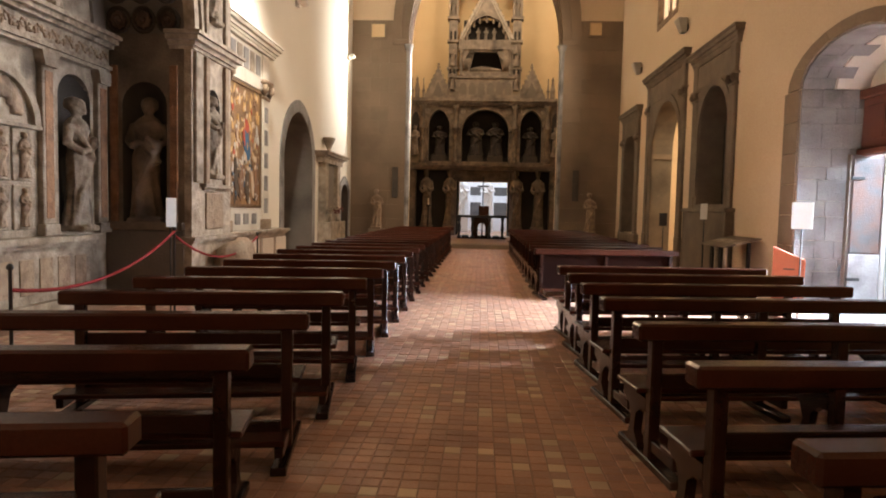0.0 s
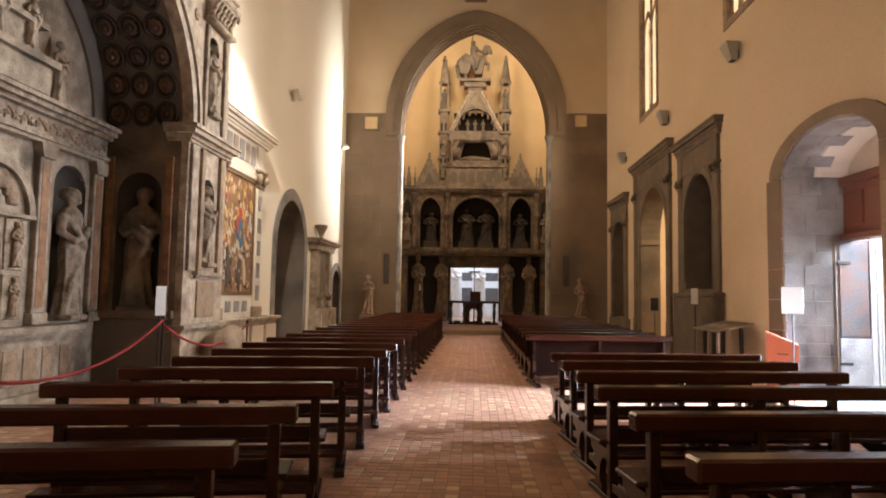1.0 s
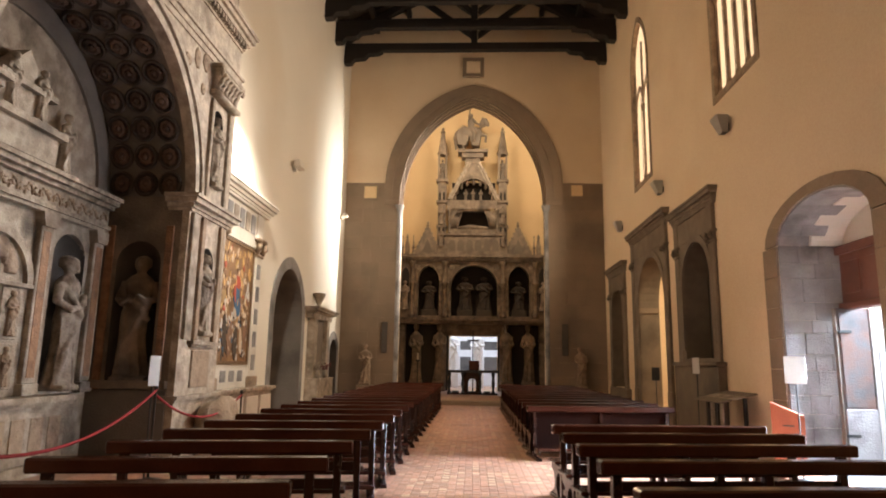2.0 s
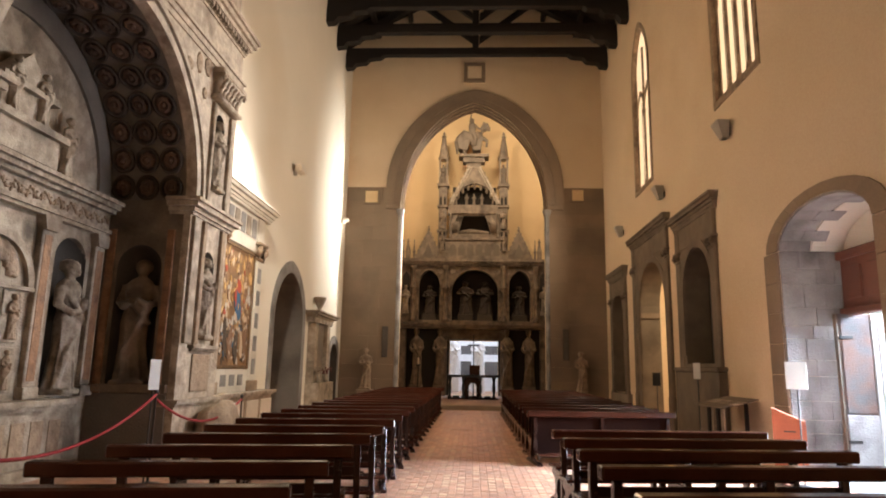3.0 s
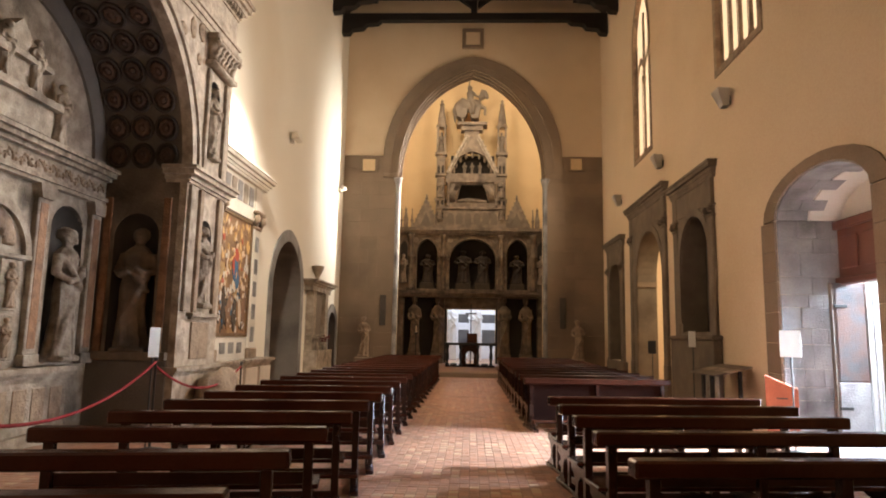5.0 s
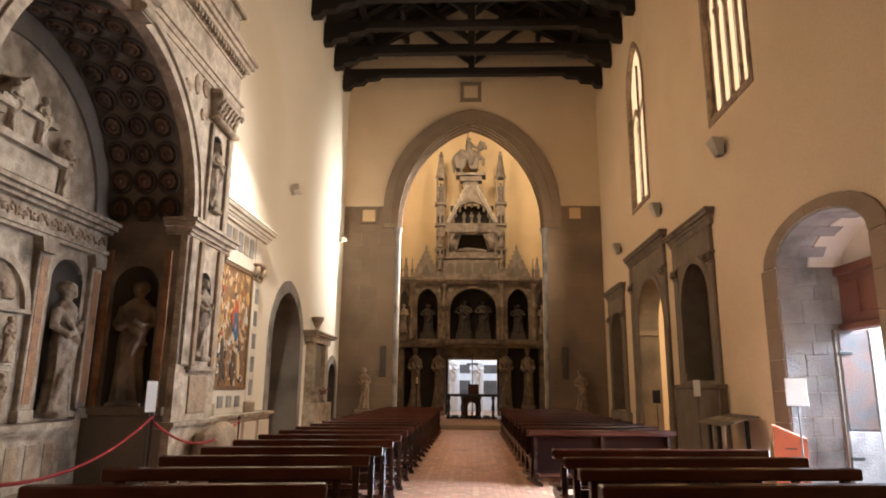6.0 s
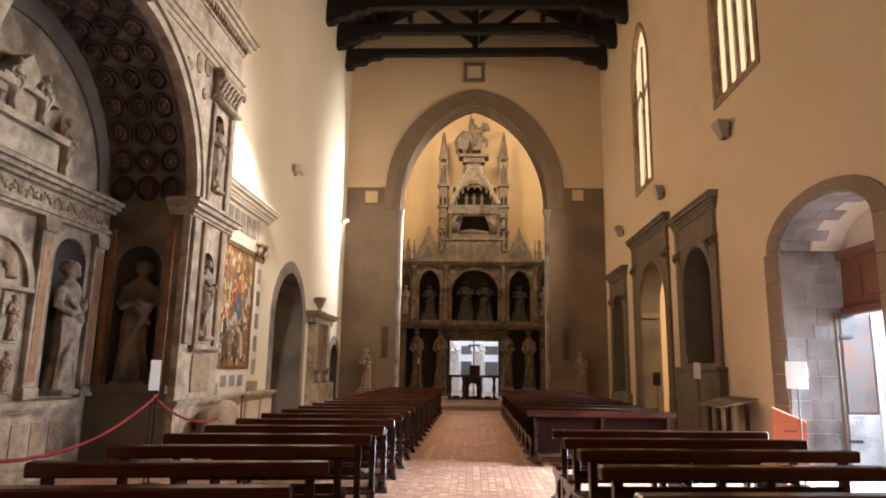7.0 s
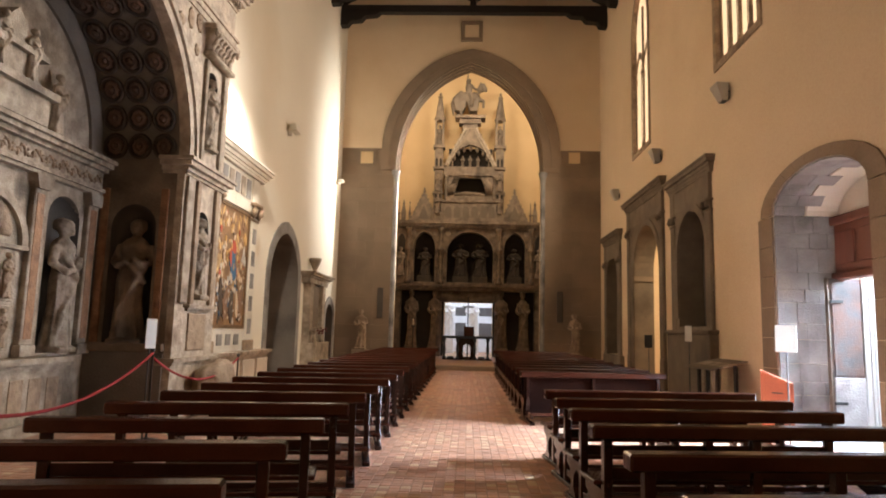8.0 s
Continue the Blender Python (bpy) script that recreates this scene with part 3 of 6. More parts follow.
lancet(18.72, 20.80, 7.25, 11.2, 1.8, 1, 2)
lancet(11.45, 13.75, 7.35, 11.2, 1.9, 2, 4)


# ---- pews ----
def pew(name, length, solid=False):
    """Faces +y; the origin lies under the aisle end of the top rail, which runs along +x."""
    t = thing(name, Matrix(), "dark varnished walnut church pew with kneeler" + (" and panelled back" if solid else " and open back"), "pew", "rows of church pews")
    L = length
    part("top_rail", add_box(bmesh.new(), 0, L, 0.0, 0.14, 0.785, 0.89, 0.014), PEW_RED, t, "shiny reddish walnut top rail")
    part("seat", box(0.06, L - 0.06, 0.16, 0.52, 0.42, 0.455, 0.008), PEW_RED, t)
    part("back_rail", box(0.12, L - 0.12, 0.10, 0.135, 0.47, 0.56, 0.006), PEW, t)
    part("kneeler", box(0.10, L - 0.10, -0.30, -0.12, 0.17, 0.205, 0.006), PEW_RED, t)
    part("stretcher", box(0.12, L - 0.12, 0.14, 0.18, 0.10, 0.18, 0.006), PEW, t)
    if solid:
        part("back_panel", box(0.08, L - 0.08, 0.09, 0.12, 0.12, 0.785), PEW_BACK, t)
    xs = [0.10, L - 0.10 - 0.07] if L < 2.3 else [0.10, L / 2 - 0.035, L - 0.17]
    for x in xs:
        part("post", box(x, x + 0.07, 0.04, 0.12, 0.0, 0.785, 0.008), PEW, t)
        br = [(0.13, 0.40), (0.50, 0.40), (0.50, 0.34), (0.40, 0.30), (0.36, 0.20), (0.40, 0.10), (0.52, 0.06), (0.52, 0.0), (0.22, 0.0), (0.24, 0.08), (0.30, 0.14), (0.28, 0.26), (0.20, 0.32), (0.13, 0.32)]
        bm = bmesh.new()
        va = [[bm.verts.new((xx, y, z)) for y, z in br] for xx in (x + 0.005, x + 0.06)]
        bm.faces.new(va[0])
        bm.faces.new(va[1][::-1])
        for i in range(len(br)):
            j = (i + 1) % len(br)
            bm.faces.new((va[0][i], va[0][j], va[1][j], va[1][i]))
        part("seat_bracket", bm, PEW, t, "scroll-cut end bracket")
        part("kneeler_bracket", box(x + 0.01, x + 0.06, -0.28, 0.06, 0.10, 0.17, 0.006), PEW, t)
        part("foot", box(x - 0.01, x + 0.08, -0.30, 0.54, 0.0, 0.05, 0.006), PEW, t)
    return t


def row_of(model, length, xs, ys, turn, right_end):
    """Copies of a pew along the aisle; xs is the aisle end, ys the rows, turn how far the rows stand askew."""
    a = radians(turn)
    for k, y in enumerate(ys):
        m = pose(xs - length * math.cos(a), y - length * math.sin(a), 0, 0, 0, turn) if right_end else pose(xs, y, 0, 0, 0, turn)
        if k == 0:
            model.matrix_world = m
        else:
            copy_thing(model, m)


row_of(pew("pew", 2.08), 2.08, -1.045, [0.81 + 1.005 * i for i in range(24)], 10, True)
row_of(pew("pew", 2.66), 2.66, 0.96, [0.81, 1.81, 2.81, 3.85, 4.98, 5.97, 6.92, 7.85], 8, False)
row_of(pew("pew", 2.66, True), 2.66, 0.96, [11.45 + 1.05 * i for i in range(12)], 8, False)


# ---- the great Renaissance niche monument on the left ----
XM = XM_FACE
MP = pose(XM, 0, 0, 0, 0, LEFT)
TO_M = MP.inverted()
monument = thing("niche_monument", MP, "tall Renaissance marble monument with a coffered arch and statue niches", "monument")
C, R, ZS = 7.785, 2.335, 4.25            # centre, radius and spring of its arch
X0, X1 = C - R, C + R


def circle_arch(r, n=32, z=ZS):
    return [(C + r * math.cos(math.pi * i / n), z + r * math.sin(math.pi * i / n)) for i in range(n + 1)]


NF = arched(10.68, 11.22, 1.98, 3.25, 0.27, 0, 12)
NU = arched(10.72, 11.18, 4.62, 5.85, 0.23, 0, 12)
opening = [(X0, -0.01), (X1, -0.01)] + circle_arch(R)
part("front", add_slab(bmesh.new(), rect(3.85, 11.72, -0.03, 6.9), [opening, NF, NU], 0, 0.12), FRONT, monument, "aged cream marble front")
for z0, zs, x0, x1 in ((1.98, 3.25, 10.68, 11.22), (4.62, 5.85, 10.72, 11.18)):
    # darker than the marble front, so the niche looks shaded
    part("niche", add_niche(bmesh.new(), x0, x1, z0, zs, 0.30), NICHE_SHADE, monument, "shell niche with shade painted in", True)
part("side", box(11.38, 11.72, 0.12, 0.70, 0, 6.9), MARBLE, monument)
part("side", box(3.85, 4.2, 0.12, 0.70, 0, 6.9), MARBLE, monument)
# far jamb, facing down the nave; its shade is put into the colour
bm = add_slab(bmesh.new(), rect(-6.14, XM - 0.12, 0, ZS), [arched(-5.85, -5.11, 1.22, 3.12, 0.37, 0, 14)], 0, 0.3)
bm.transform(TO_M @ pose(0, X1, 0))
part("jamb", bm, JAMB_SHADE, monument, "brown marble jamb with shade in its colour")
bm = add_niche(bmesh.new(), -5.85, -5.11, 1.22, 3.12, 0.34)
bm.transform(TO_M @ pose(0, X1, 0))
part("niche", bm, NICHE_SHADE, monument, "shell niche with shade painted in", True)
part("jamb", box(X0 - 0.3, X0, 0.12, 1.44, 0, ZS), MARBLE_DARK, monument)
for a, b in ((-6.04, -5.91), (-5.05, -4.92)):
    bm = box(a, b, -0.04, 0, 1.1, 3.75, 0.01)
    bm.transform(TO_M @ pose(0, X1, 0))
    part("jamb_pilaster", bm, INLAY, monument, "rust-brown pilaster strip")
bm = bmesh.new()
add_box(bm, -6.12, XM - 0.12, -0.10, 0, 1.12, 1.24)
bm.transform(TO_M @ pose(0, X1, 0))
part("jamb_ledge", bm, JAMB_SHADE, monument)
bm = box(-6.12, XM - 0.12, -0.02, 0.0, 0.0, 1.10, 0.01)
bm.transform(TO_M @ pose(0, X1, 0))
part("jamb_base", bm, BARE, monument, "bare grey stone base with patches of grime")
# coffered vault; shade under the arch and in the coffers is painted in
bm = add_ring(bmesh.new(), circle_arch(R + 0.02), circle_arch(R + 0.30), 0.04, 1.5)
part("vault", bm, VAULT, monument, "coffered barrel vault of marble toned dark as shade")
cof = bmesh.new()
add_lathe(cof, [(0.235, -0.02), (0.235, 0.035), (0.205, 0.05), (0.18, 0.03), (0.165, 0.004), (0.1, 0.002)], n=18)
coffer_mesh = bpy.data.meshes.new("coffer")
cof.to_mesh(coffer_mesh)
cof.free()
coffer_mesh.materials.append(MARBLE_SHADE)
ros = bmesh.new()
rows = ((0.145, 0.0), (0.14, 0.035), (0.09, 0.05), (0.06, 0.03), (0.05, 0.055), (0.01, 0.07))
loops = [[ros.verts.new((r * (1 + 0.07 * (r > 0.08) * math.cos(8 * a)) * math.cos(a), r * (1 + 0.07 * (r > 0.08) * math.cos(8 * a)) * math.sin(a), h)) for a in [2 * math.pi * k / 32 for k in range(32)]] for r, h in rows]
for a, b in zip(loops, loops[1:]):
    for k in range(32):
        ros.faces.new((a[k], a[(k + 1) % 32], b[(k + 1) % 32], b[k]))
ros.faces.new(loops[-1])
rosette_mesh = bpy.data.meshes.new("rosette")
ros.to_mesh(rosette_mesh)
ros.free()
rosette_mesh.materials.append(ROSETTE)
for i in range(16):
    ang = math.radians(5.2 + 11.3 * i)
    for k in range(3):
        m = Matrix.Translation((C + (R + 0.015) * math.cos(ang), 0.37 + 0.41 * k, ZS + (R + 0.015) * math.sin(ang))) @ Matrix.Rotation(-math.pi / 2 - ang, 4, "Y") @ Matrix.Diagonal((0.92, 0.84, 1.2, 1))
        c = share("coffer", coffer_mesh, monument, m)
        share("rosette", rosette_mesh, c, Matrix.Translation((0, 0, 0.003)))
# archivolt, keystone, spandrels
part("archivolt", add_ring(bmesh.new(), circle_arch(R - 0.01), circle_arch(R + 0.13), -0.07, 0.0), FRONT, monument)
part("archivolt", add_ring(bmesh.new(), circle_arch(R + 0.13), circle_arch(R + 0.20), -0.045, 0.0), MARBLE_DARK, monument)
part("archivolt", add_ring(bmesh.new(), circle_arch(R + 0.20), circle_arch(R + 0.29), -0.09, 0.0), FRONT, monument)
ks = bmesh.new()
add_prism(ks, [(C - 0.16, ZS + R - 0.04), (C + 0.16, ZS + R - 0.04), (C + 0.22, ZS + R + 0.42), (C - 0.22, ZS + R + 0.42)], -0.2, 0.0)
add_tube(ks, [(C - 0.2, -0.2, ZS + R + 0.34), (C + 0.2, -0.2, ZS + R + 0.34)], 0.1, 10)
add_tube(ks, [(C - 0.15, -0.2, ZS + R + 0.05), (C + 0.15, -0.2, ZS + R + 0.05)], 0.07, 10)
part("keystone", ks, MARBLE, monument, "scrolled marble keystone")
rnd = random.Random(3)
for s in (-1, 1):
    for k in range(16):
        u, v = rnd.uniform(1.45, 2.62), rnd.uniform(1.2, 2.5)
        if math.hypot(u, v) < R + 0.5:
            continue
        leaf = bmesh.new()
        add_lathe(leaf, [(0.15, 0.0), (0.11, 0.02), (0.05, 0.012), (0.02, 0.035)], 0, 0, 0, 7)
        leaf.transform(Matrix.Translation((C + s * u, 0, ZS + v)) @ Matrix.Rotation(radians(90), 4, "X") @ Matrix.Diagonal((rnd.uniform(0.5, 1.0), rnd.uniform(0.7, 1.4), 1, 1)))
        part("leaf_relief", leaf, MARBLE_WARM, monument, "worn foliage relief in the spandrel", True)
# piers: pilasters, imposts, plinths on both sides
for a, b in ((10.12, 11.72), (3.85, 5.45)):
    bm = bmesh.new()
    add_moulding(bm, a + 0.02, b - 0.02, 4.02, ((0.05, 0.04), (0.07, 0.09), (0.08, 0.17), (0.06, 0.22)), 0.36)
    part("impost", bm, FRONT, monument, "moulded marble impost")
    bm = bmesh.new()
    add_moulding(bm, a, b, 0.0, ((0.22, 0.07), (0.06, 0.04)), 0.3)
    add_moulding(bm, a, b, 0.90, ((0.05, 0.05), (0.06, 0.1)), 0.3)
    part("plinth", bm, MARBLE, monument)
    bm = bmesh.new()
    add_moulding(bm, a + 0.42, b - 0.28, 1.78, ((0.05, 0.05), (0.06, 0.11)), 0.1)
    part("sill", bm, MARBLE, monument)
    for x in (a + 0.06, a + 0.44, b - 0.36):
        part("pilaster_strip", box(x, x + 0.13 if x > a + 0.1 else x + 0.26, -0.06, 0.0, 1.9, 4.0, 0.01), MARBLE_WARM if x > a + 0.1 else MARBLE, monument)
    part("relief_panel", box(a + 0.5, b - 0.4, -0.03, 0, 1.12, 1.74, 0.01), MARBLE_WARM, monument, "carved panel below the niche")
    for x in (a + 0.44, b - 0.36):
        part("pilaster_strip", box(x, x + 0.10, -0.06, 0.0, 4.34, 6.2, 0.01), MARBLE, monument)
    cap = bmesh.new()
    add_box(cap, a + 0.36, b - 0.16, -0.16, 0, 6.24, 6.32)
    add_stack(cap, [(a + 0.42, b - 0.22, -0.10, 0, 6.32), (a + 0.40, b - 0.20, -0.12, 0, 6.55), (a + 0.34, b - 0.14, -0.20, 0, 6.72)])
    for row, (zl, out) in enumerate(((6.34, 0.10), (6.50, 0.13))):
        for k in range(6):
            x = a + 0.46 + (k + 0.5 * row) * (b - a - 0.70) / 6
            add_tube(cap, [(x, -out, zl), (x, -out - 0.02, zl + 0.10), (x, -out - 0.075, zl + 0.16), (x, -out - 0.09, zl + 0.13)], [0.05, 0.055, 0.04, 0.02], 6)
    for x in (a + 0.40, b - 0.20):
        add_tube(cap, [(x + 0.055 * math.cos(q), -0.20, 6.66 + 0.055 * math.sin(q)) for q in (0.0, 1.2, 2.4, 3.6, 4.8)], 0.028, 6)
    add_box(cap, a + 0.32, b - 0.12, -0.22, 0, 6.72, 6.82, 0.02)
    part("capital", cap, FRONT, monument, "carved composite capital", True)
ent = add_moulding(bmesh.new(), 3.85, 11.72, 6.85, ((0.10, 0.03), (0.10, 0.06), (0.05, 0.10), (0.56, 0.02), (0.05, 0.05), (0.10, 0.08), (0.09, 0.16), (0.10, 0.22), (0.07, 0.27)), 0.7)
part("entablature", ent, FRONT, monument, "marble entablature with a deep cornice")
den = bmesh.new()
for k in range(60):
    add_box(den, 3.9 + k * 0.131, 3.97 + k * 0.131, -0.14, -0.07, 7.71, 7.81)
tagged(part("dentil_row", den, MARBLE, monument), "row of small dentils", kind="stuff")
bm = bmesh.new()
add_box(bm, 4.3, 11.35, -0.05, 0.7, 8.06, 8.75)
add_moulding(bm, 4.3, 11.35, 8.75, ((0.06, 0.06), (0.08, 0.14)), 0.7)
part("attic", bm, MARBLE, monument)
# back wall with its niches, pilasters, reliefs and shelf
YB2 = 1.44
NB = [arched(x, x + 0.76, 1.10, 3.08, 0.36, 0, 14) for x in (8.96, 5.85)]
bm = add_slab(bmesh.new(), rect(X0 - 0.28, X1 + 0.28, 0, 4.22), NB, YB2, YB2 + 0.15)
part("back_wall", bm, MARBLE, monument, "cream marble reredos wall")
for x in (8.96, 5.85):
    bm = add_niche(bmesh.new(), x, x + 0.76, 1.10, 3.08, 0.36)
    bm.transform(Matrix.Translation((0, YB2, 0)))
    part("niche", bm, NICHE_SHADE, monument, "shell niche with shade painted in", True)
for x in (8.52, 6.72, 9.80, 5.56):
    part("back_pilaster", box(x, x + 0.26, YB2 - 0.09, YB2, 1.22, 3.45, 0.012), MARBLE, monument, "pilaster with brown candelabra relief")
    part("inlay", box(x + 0.05, x + 0.21, YB2 - 0.098, YB2 - 0.088, 1.30, 3.34, 0.003), INLAY, monument, "rust-brown inlaid strip")
    part("pilaster_base", box(x - 0.03, x + 0.29, YB2 - 0.13, YB2, 1.06, 1.22, 0.01), MARBLE, monument)
    part("pilaster_capital", add_prism(bmesh.new(), [(x, 3.40), (x + 0.26, 3.40), (x + 0.32, 3.60), (x - 0.06, 3.60)], YB2 - 0.14, YB2), MARBLE, monument)
bm = add_stack(bmesh.new(), [(X0 + 0.02, X1 - 0.02, YB2 - p, YB2, zz) for z, h, p in ((3.60, 0.05, 0.12), (3.65, 0.06, 0.16), (3.71, 0.28, 0.09), (3.99, 0.06, 0.18), (4.05, 0.07, 0.26), (4.12, 0.06, 0.32)) for zz in (z, z + h)])
part("frieze", bm, CARVED, monument, "marble frieze and cornice")
rel = bmesh.new()
rnd = random.Random(8)
for k in range(30):
    x = X0 + 0.17 + k * 0.149
    curl = [(x + 0.062 * q * math.cos(a) / 6, YB2 - 0.095, 3.85 + 0.062 * q * math.sin(a) / 6 * (1 if k % 2 else -1)) for q, a in ((6, 0.0), (6, 0.9), (6, 1.9), (5, 2.9), (4, 3.9), (3, 5.0))]
    add_tube(rel, curl, [0.018, 0.022, 0.024, 0.022, 0.02, 0.014], 6)
    add_lathe(rel, [(0.012, -0.05), (0.03, 0.0), (0.012, 0.05)], x + 0.075, YB2 - 0.095, 3.84 + rnd.uniform(-0.05, 0.05), 6)
tagged(part("frieze_relief", rel, MARBLE_WARM, monument), "low scrolling foliage relief along the frieze", kind="stuff")
bm = add_stack(bmesh.new(), [(X0 + 0.05, 9.52 + p - 0.22, YB2 - p, YB2, zz) for z, h, p in ((0.0, 0.16, 0.26), (0.16, 0.70, 0.15), (0.86, 0.05, 0.18), (0.91, 0.06, 0.24), (0.97, 0.08, 0.30)) for zz in (z, z + h)])
part("altar_shelf", bm, MARBLE, monument, "marble altar block with a moulded shelf")
for k in range(10):
    x = X0 + 0.2 + k * 0.38
    part("altar_panel", box(x, x + 0.27, YB2 - 0.165, YB2 - 0.15, 0.28, 0.76, 0.008), MARBLE_WARM, monument)
# centre bay: arched panel with shallow relief slabs
ci, co = arch_curve(7.16, 8.40, 2.55, 0.62, 0, 16), arch_curve(7.04, 8.52, 2.55, 0.74, 0, 16)
part("relief_arch", add_ring(bmesh.new(), ci, co, YB2 - 0.07, YB2), MARBLE, monument)
for z0, z1 in ((1.15, 1.75), (1.80, 2.50)):
    for x in (7.18, 7.60, 8.02):
        part("relief_panel", box(x, x + 0.36, YB2 - 0.03, YB2, z0, z1, 0.01), CARVED, monument)
        lump = bmesh.new()
        add_figure(lump, (z1 - z0) * 0.86, x + 0.18, YB2 - 0.05, z0 + 0.04, int(x * 100 + z0 * 10))
        fuse(lump, 0.012)
        part("relief", lump, MARBLE_WARM, monument, "small worn relief", True)
part("string_course", box(7.0, 8.52, YB2 - 0.09, YB2, 2.50, 2.56, 0.01), MARBLE, monument)
lump = bmesh.new()
for k in range(7):
    a = math.pi * (k + 0.5) / 7
    add_lathe(lump, [(0.14, 2.6), (0.16, 2.7), (0.10, 2.85), (0.02, 2.9)], 7.78 + 0.36 * math.cos(a), YB2, 0.28 * math.sin(a), 8, 0.8, 0.45)
fuse(lump, 0.02)
part("relief", lump, MARBLE_WARM, monument, "worn relief in the round panel", True)
# lunette
lun = [(C + (R + 0.05) * math.cos(math.pi * i / 32), 4.2 + (R + 0.08) * math.sin(math.pi * i / 32)) for i in range(33)]
part("lunette", add_prism(bmesh.new(), lun, YB2 + 0.02, YB2 + 0.12), MARBLE, monument, "cream marble lunette")
# border kept dark to imitate the arch's shadow on the lunette
part("lunette_band", add_ring(bmesh.new(), [(x, z) for x, z in circle_arch(2.02, 32, 4.2)], circle_arch(R + 0.04, 32, 4.2), YB2 - 0.03, YB2 + 0.02), VAULT, monument, "marble border of the lunette, grey to stand for shadow")
aed = part("aedicule", add_stack(bmesh.new(), [(C - 0.18 - w, C - 0.18 + w, YB2 - d, YB2, z) for z, w, d in ((4.2, 0.72, 0.30), (4.58, 0.72, 0.30), (4.58, 0.82, 0.38), (4.68, 0.82, 0.38))]), MARBLE, monument, "stepped marble tabernacle in the lunette")
part("aedicule_body", add_stack(bmesh.new(), [(C - 0.15 - w, C - 0.15 + w, YB2 - d, YB2, z) for z, w, d in ((4.68, 0.45, 0.26), (5.05, 0.45, 0.26), (5.05, 0.55, 0.34), (5.13, 0.55, 0.34))]), MARBLE, aed)
part("pediment", add_prism(bmesh.new(), [(C - 0.6, 5.131), (C + 0.3, 5.131), (C - 0.15, 5.6)], YB2 - 0.25, YB2), MARBLE, aed)
for x in (C + 0.95, C - 1.25):
    lump = bmesh.new()
    add_figure(lump, 0.9, x, YB2 - 0.14, 4.22, int(x * 9), 1.2)
    fuse(lump, 0.015)
    part("relief", lump, MARBLE, monument, "small kneeling relief shape", True)
for k in range(2):
    lump = bmesh.new()
    add_figure(lump, 0.75, C - 0.42 + 0.56 * k, YB2 - 0.28, 4.68, 40 + k)
    fuse(lump, 0.014)
    part("relief", lump, MARBLE, monument, "small relief shape", True)

statue("statue", pose(XM - YB2 + 0.02, 9.34, 1.10, 0, 0, LEFT + 8), 1.98, CARVED, "cream marble robed saint statue in a shallow niche", 4, 1.3, 0.5)
# darker marble on this statue stands in for the niche's shade
statue("statue", pose(-5.48, X1 + 0.13, 1.22, 0, 0, AHEAD + 6), 2.02, TOMB_LOW, "robed marble statue in a jamb niche, toned dark as shade", 7, 0.9, -0.4)
statue("statue", pose(XM - 0.02, 10.95, 1.98, 0, 0, LEFT), 1.42, CARVED, "small marble robed statue in a pier niche", 11, 1.1, 0.5)
statue("statue", pose(XM - 0.02, 10.95, 4.62, 0, 0, LEFT), 1.34, CARVED, "small marble robed statue in an upper pier niche", 13, 0.8, -0.4)
statue("statue", pose(XM - YB2 + 0.02, 6.23, 1.10, 0, 0, LEFT), 1.98, CARVED, "cream marble robed saint statue in a shallow niche", 5, 0.8, -0.4)

# ---- altar with the painting ----
alt = thing("altarpiece", pose(XL, 0, 0, 0, 0, LEFT), "white and grey marble altarpiece framing a colourful painting", "altarpiece")
bm = add_moulding(bmesh.new(), 12.7, 15.9, 0.0, ((0.14, 0.40), (0.72, 0.34), (0.05, 0.38), (0.07, 0.44)), 0)
part("altar_block", bm, MARBLE, alt, "marble altar table")
for k in range(4):
    part("panel", box(12.5 + 0.98 * k, 13.3 + 0.98 * k, -0.36, -0.34, 0.22, 0.78, 0.01), WHITE_WARM, alt, "pale inlaid panel")
part("predella", box(12.6, 15.6, -0.14, 0, 0.98, 1.48, 0.01), WHITE_WARM, alt, "white marble predella")
for x in (13.35, 13.85, 14.35):
    part("inlay", box(x, x + 0.28, -0.155, -0.14, 1.12, 1.36), STONE_PALE, alt, "grey inlaid tablet")
for x in (12.55, 14.98):
    part("pilaster_base", box(x - 0.06, x + 0.52, -0.22, 0, 0.98, 1.22, 0.02), MARBLE_WARM, alt)
    part("pilaster", box(x, x + 0.46, -0.17, 0, 1.22, 4.06, 0.015), WHITE_WARM, alt, "white pilaster with grey inlay")
    for k in range(5):
        part("inlay", box(x + 0.12, x + 0.34, -0.185, -0.17, 1.36 + 0.54 * k, 1.72 + 0.54 * k, 0.004), STONE_PALE, alt)
    cap = bmesh.new()
    add_box(cap, x - 0.02, x + 0.48, -0.19, 0, 4.06, 4.12)
    for q in (0.02, 0.44):
        add_tube(cap, [(x + q, -0.15, 4.16), (x + q, -0.23, 4.26), (x + q, -0.23, 4.40)], [0.08, 0.08, 0.06], 8)
    add_box(cap, x - 0.06, x + 0.52, -0.26, 0, 4.42, 4.50)
    part("capital", cap, MARBLE_WARM, alt, "", True)
    part("pilaster_block", box(x, x + 0.46, -0.17, 0, 4.50, 5.10, 0.015), WHITE_WARM, alt)
part("painting_frame", add_ring(bmesh.new(), rect(13.09, 14.90, 1.56, 4.14), rect(13.02, 14.97, 1.49, 4.21), -0.15, 0, True), GILT, alt, "thin gilt frame")
canvas = part("canvas", box(13.09, 14.90, -0.12, -0.02, 1.56, 4.14), CANVAS, alt, "oil painting in gold, red, blue and brown")
rnd = random.Random(21)
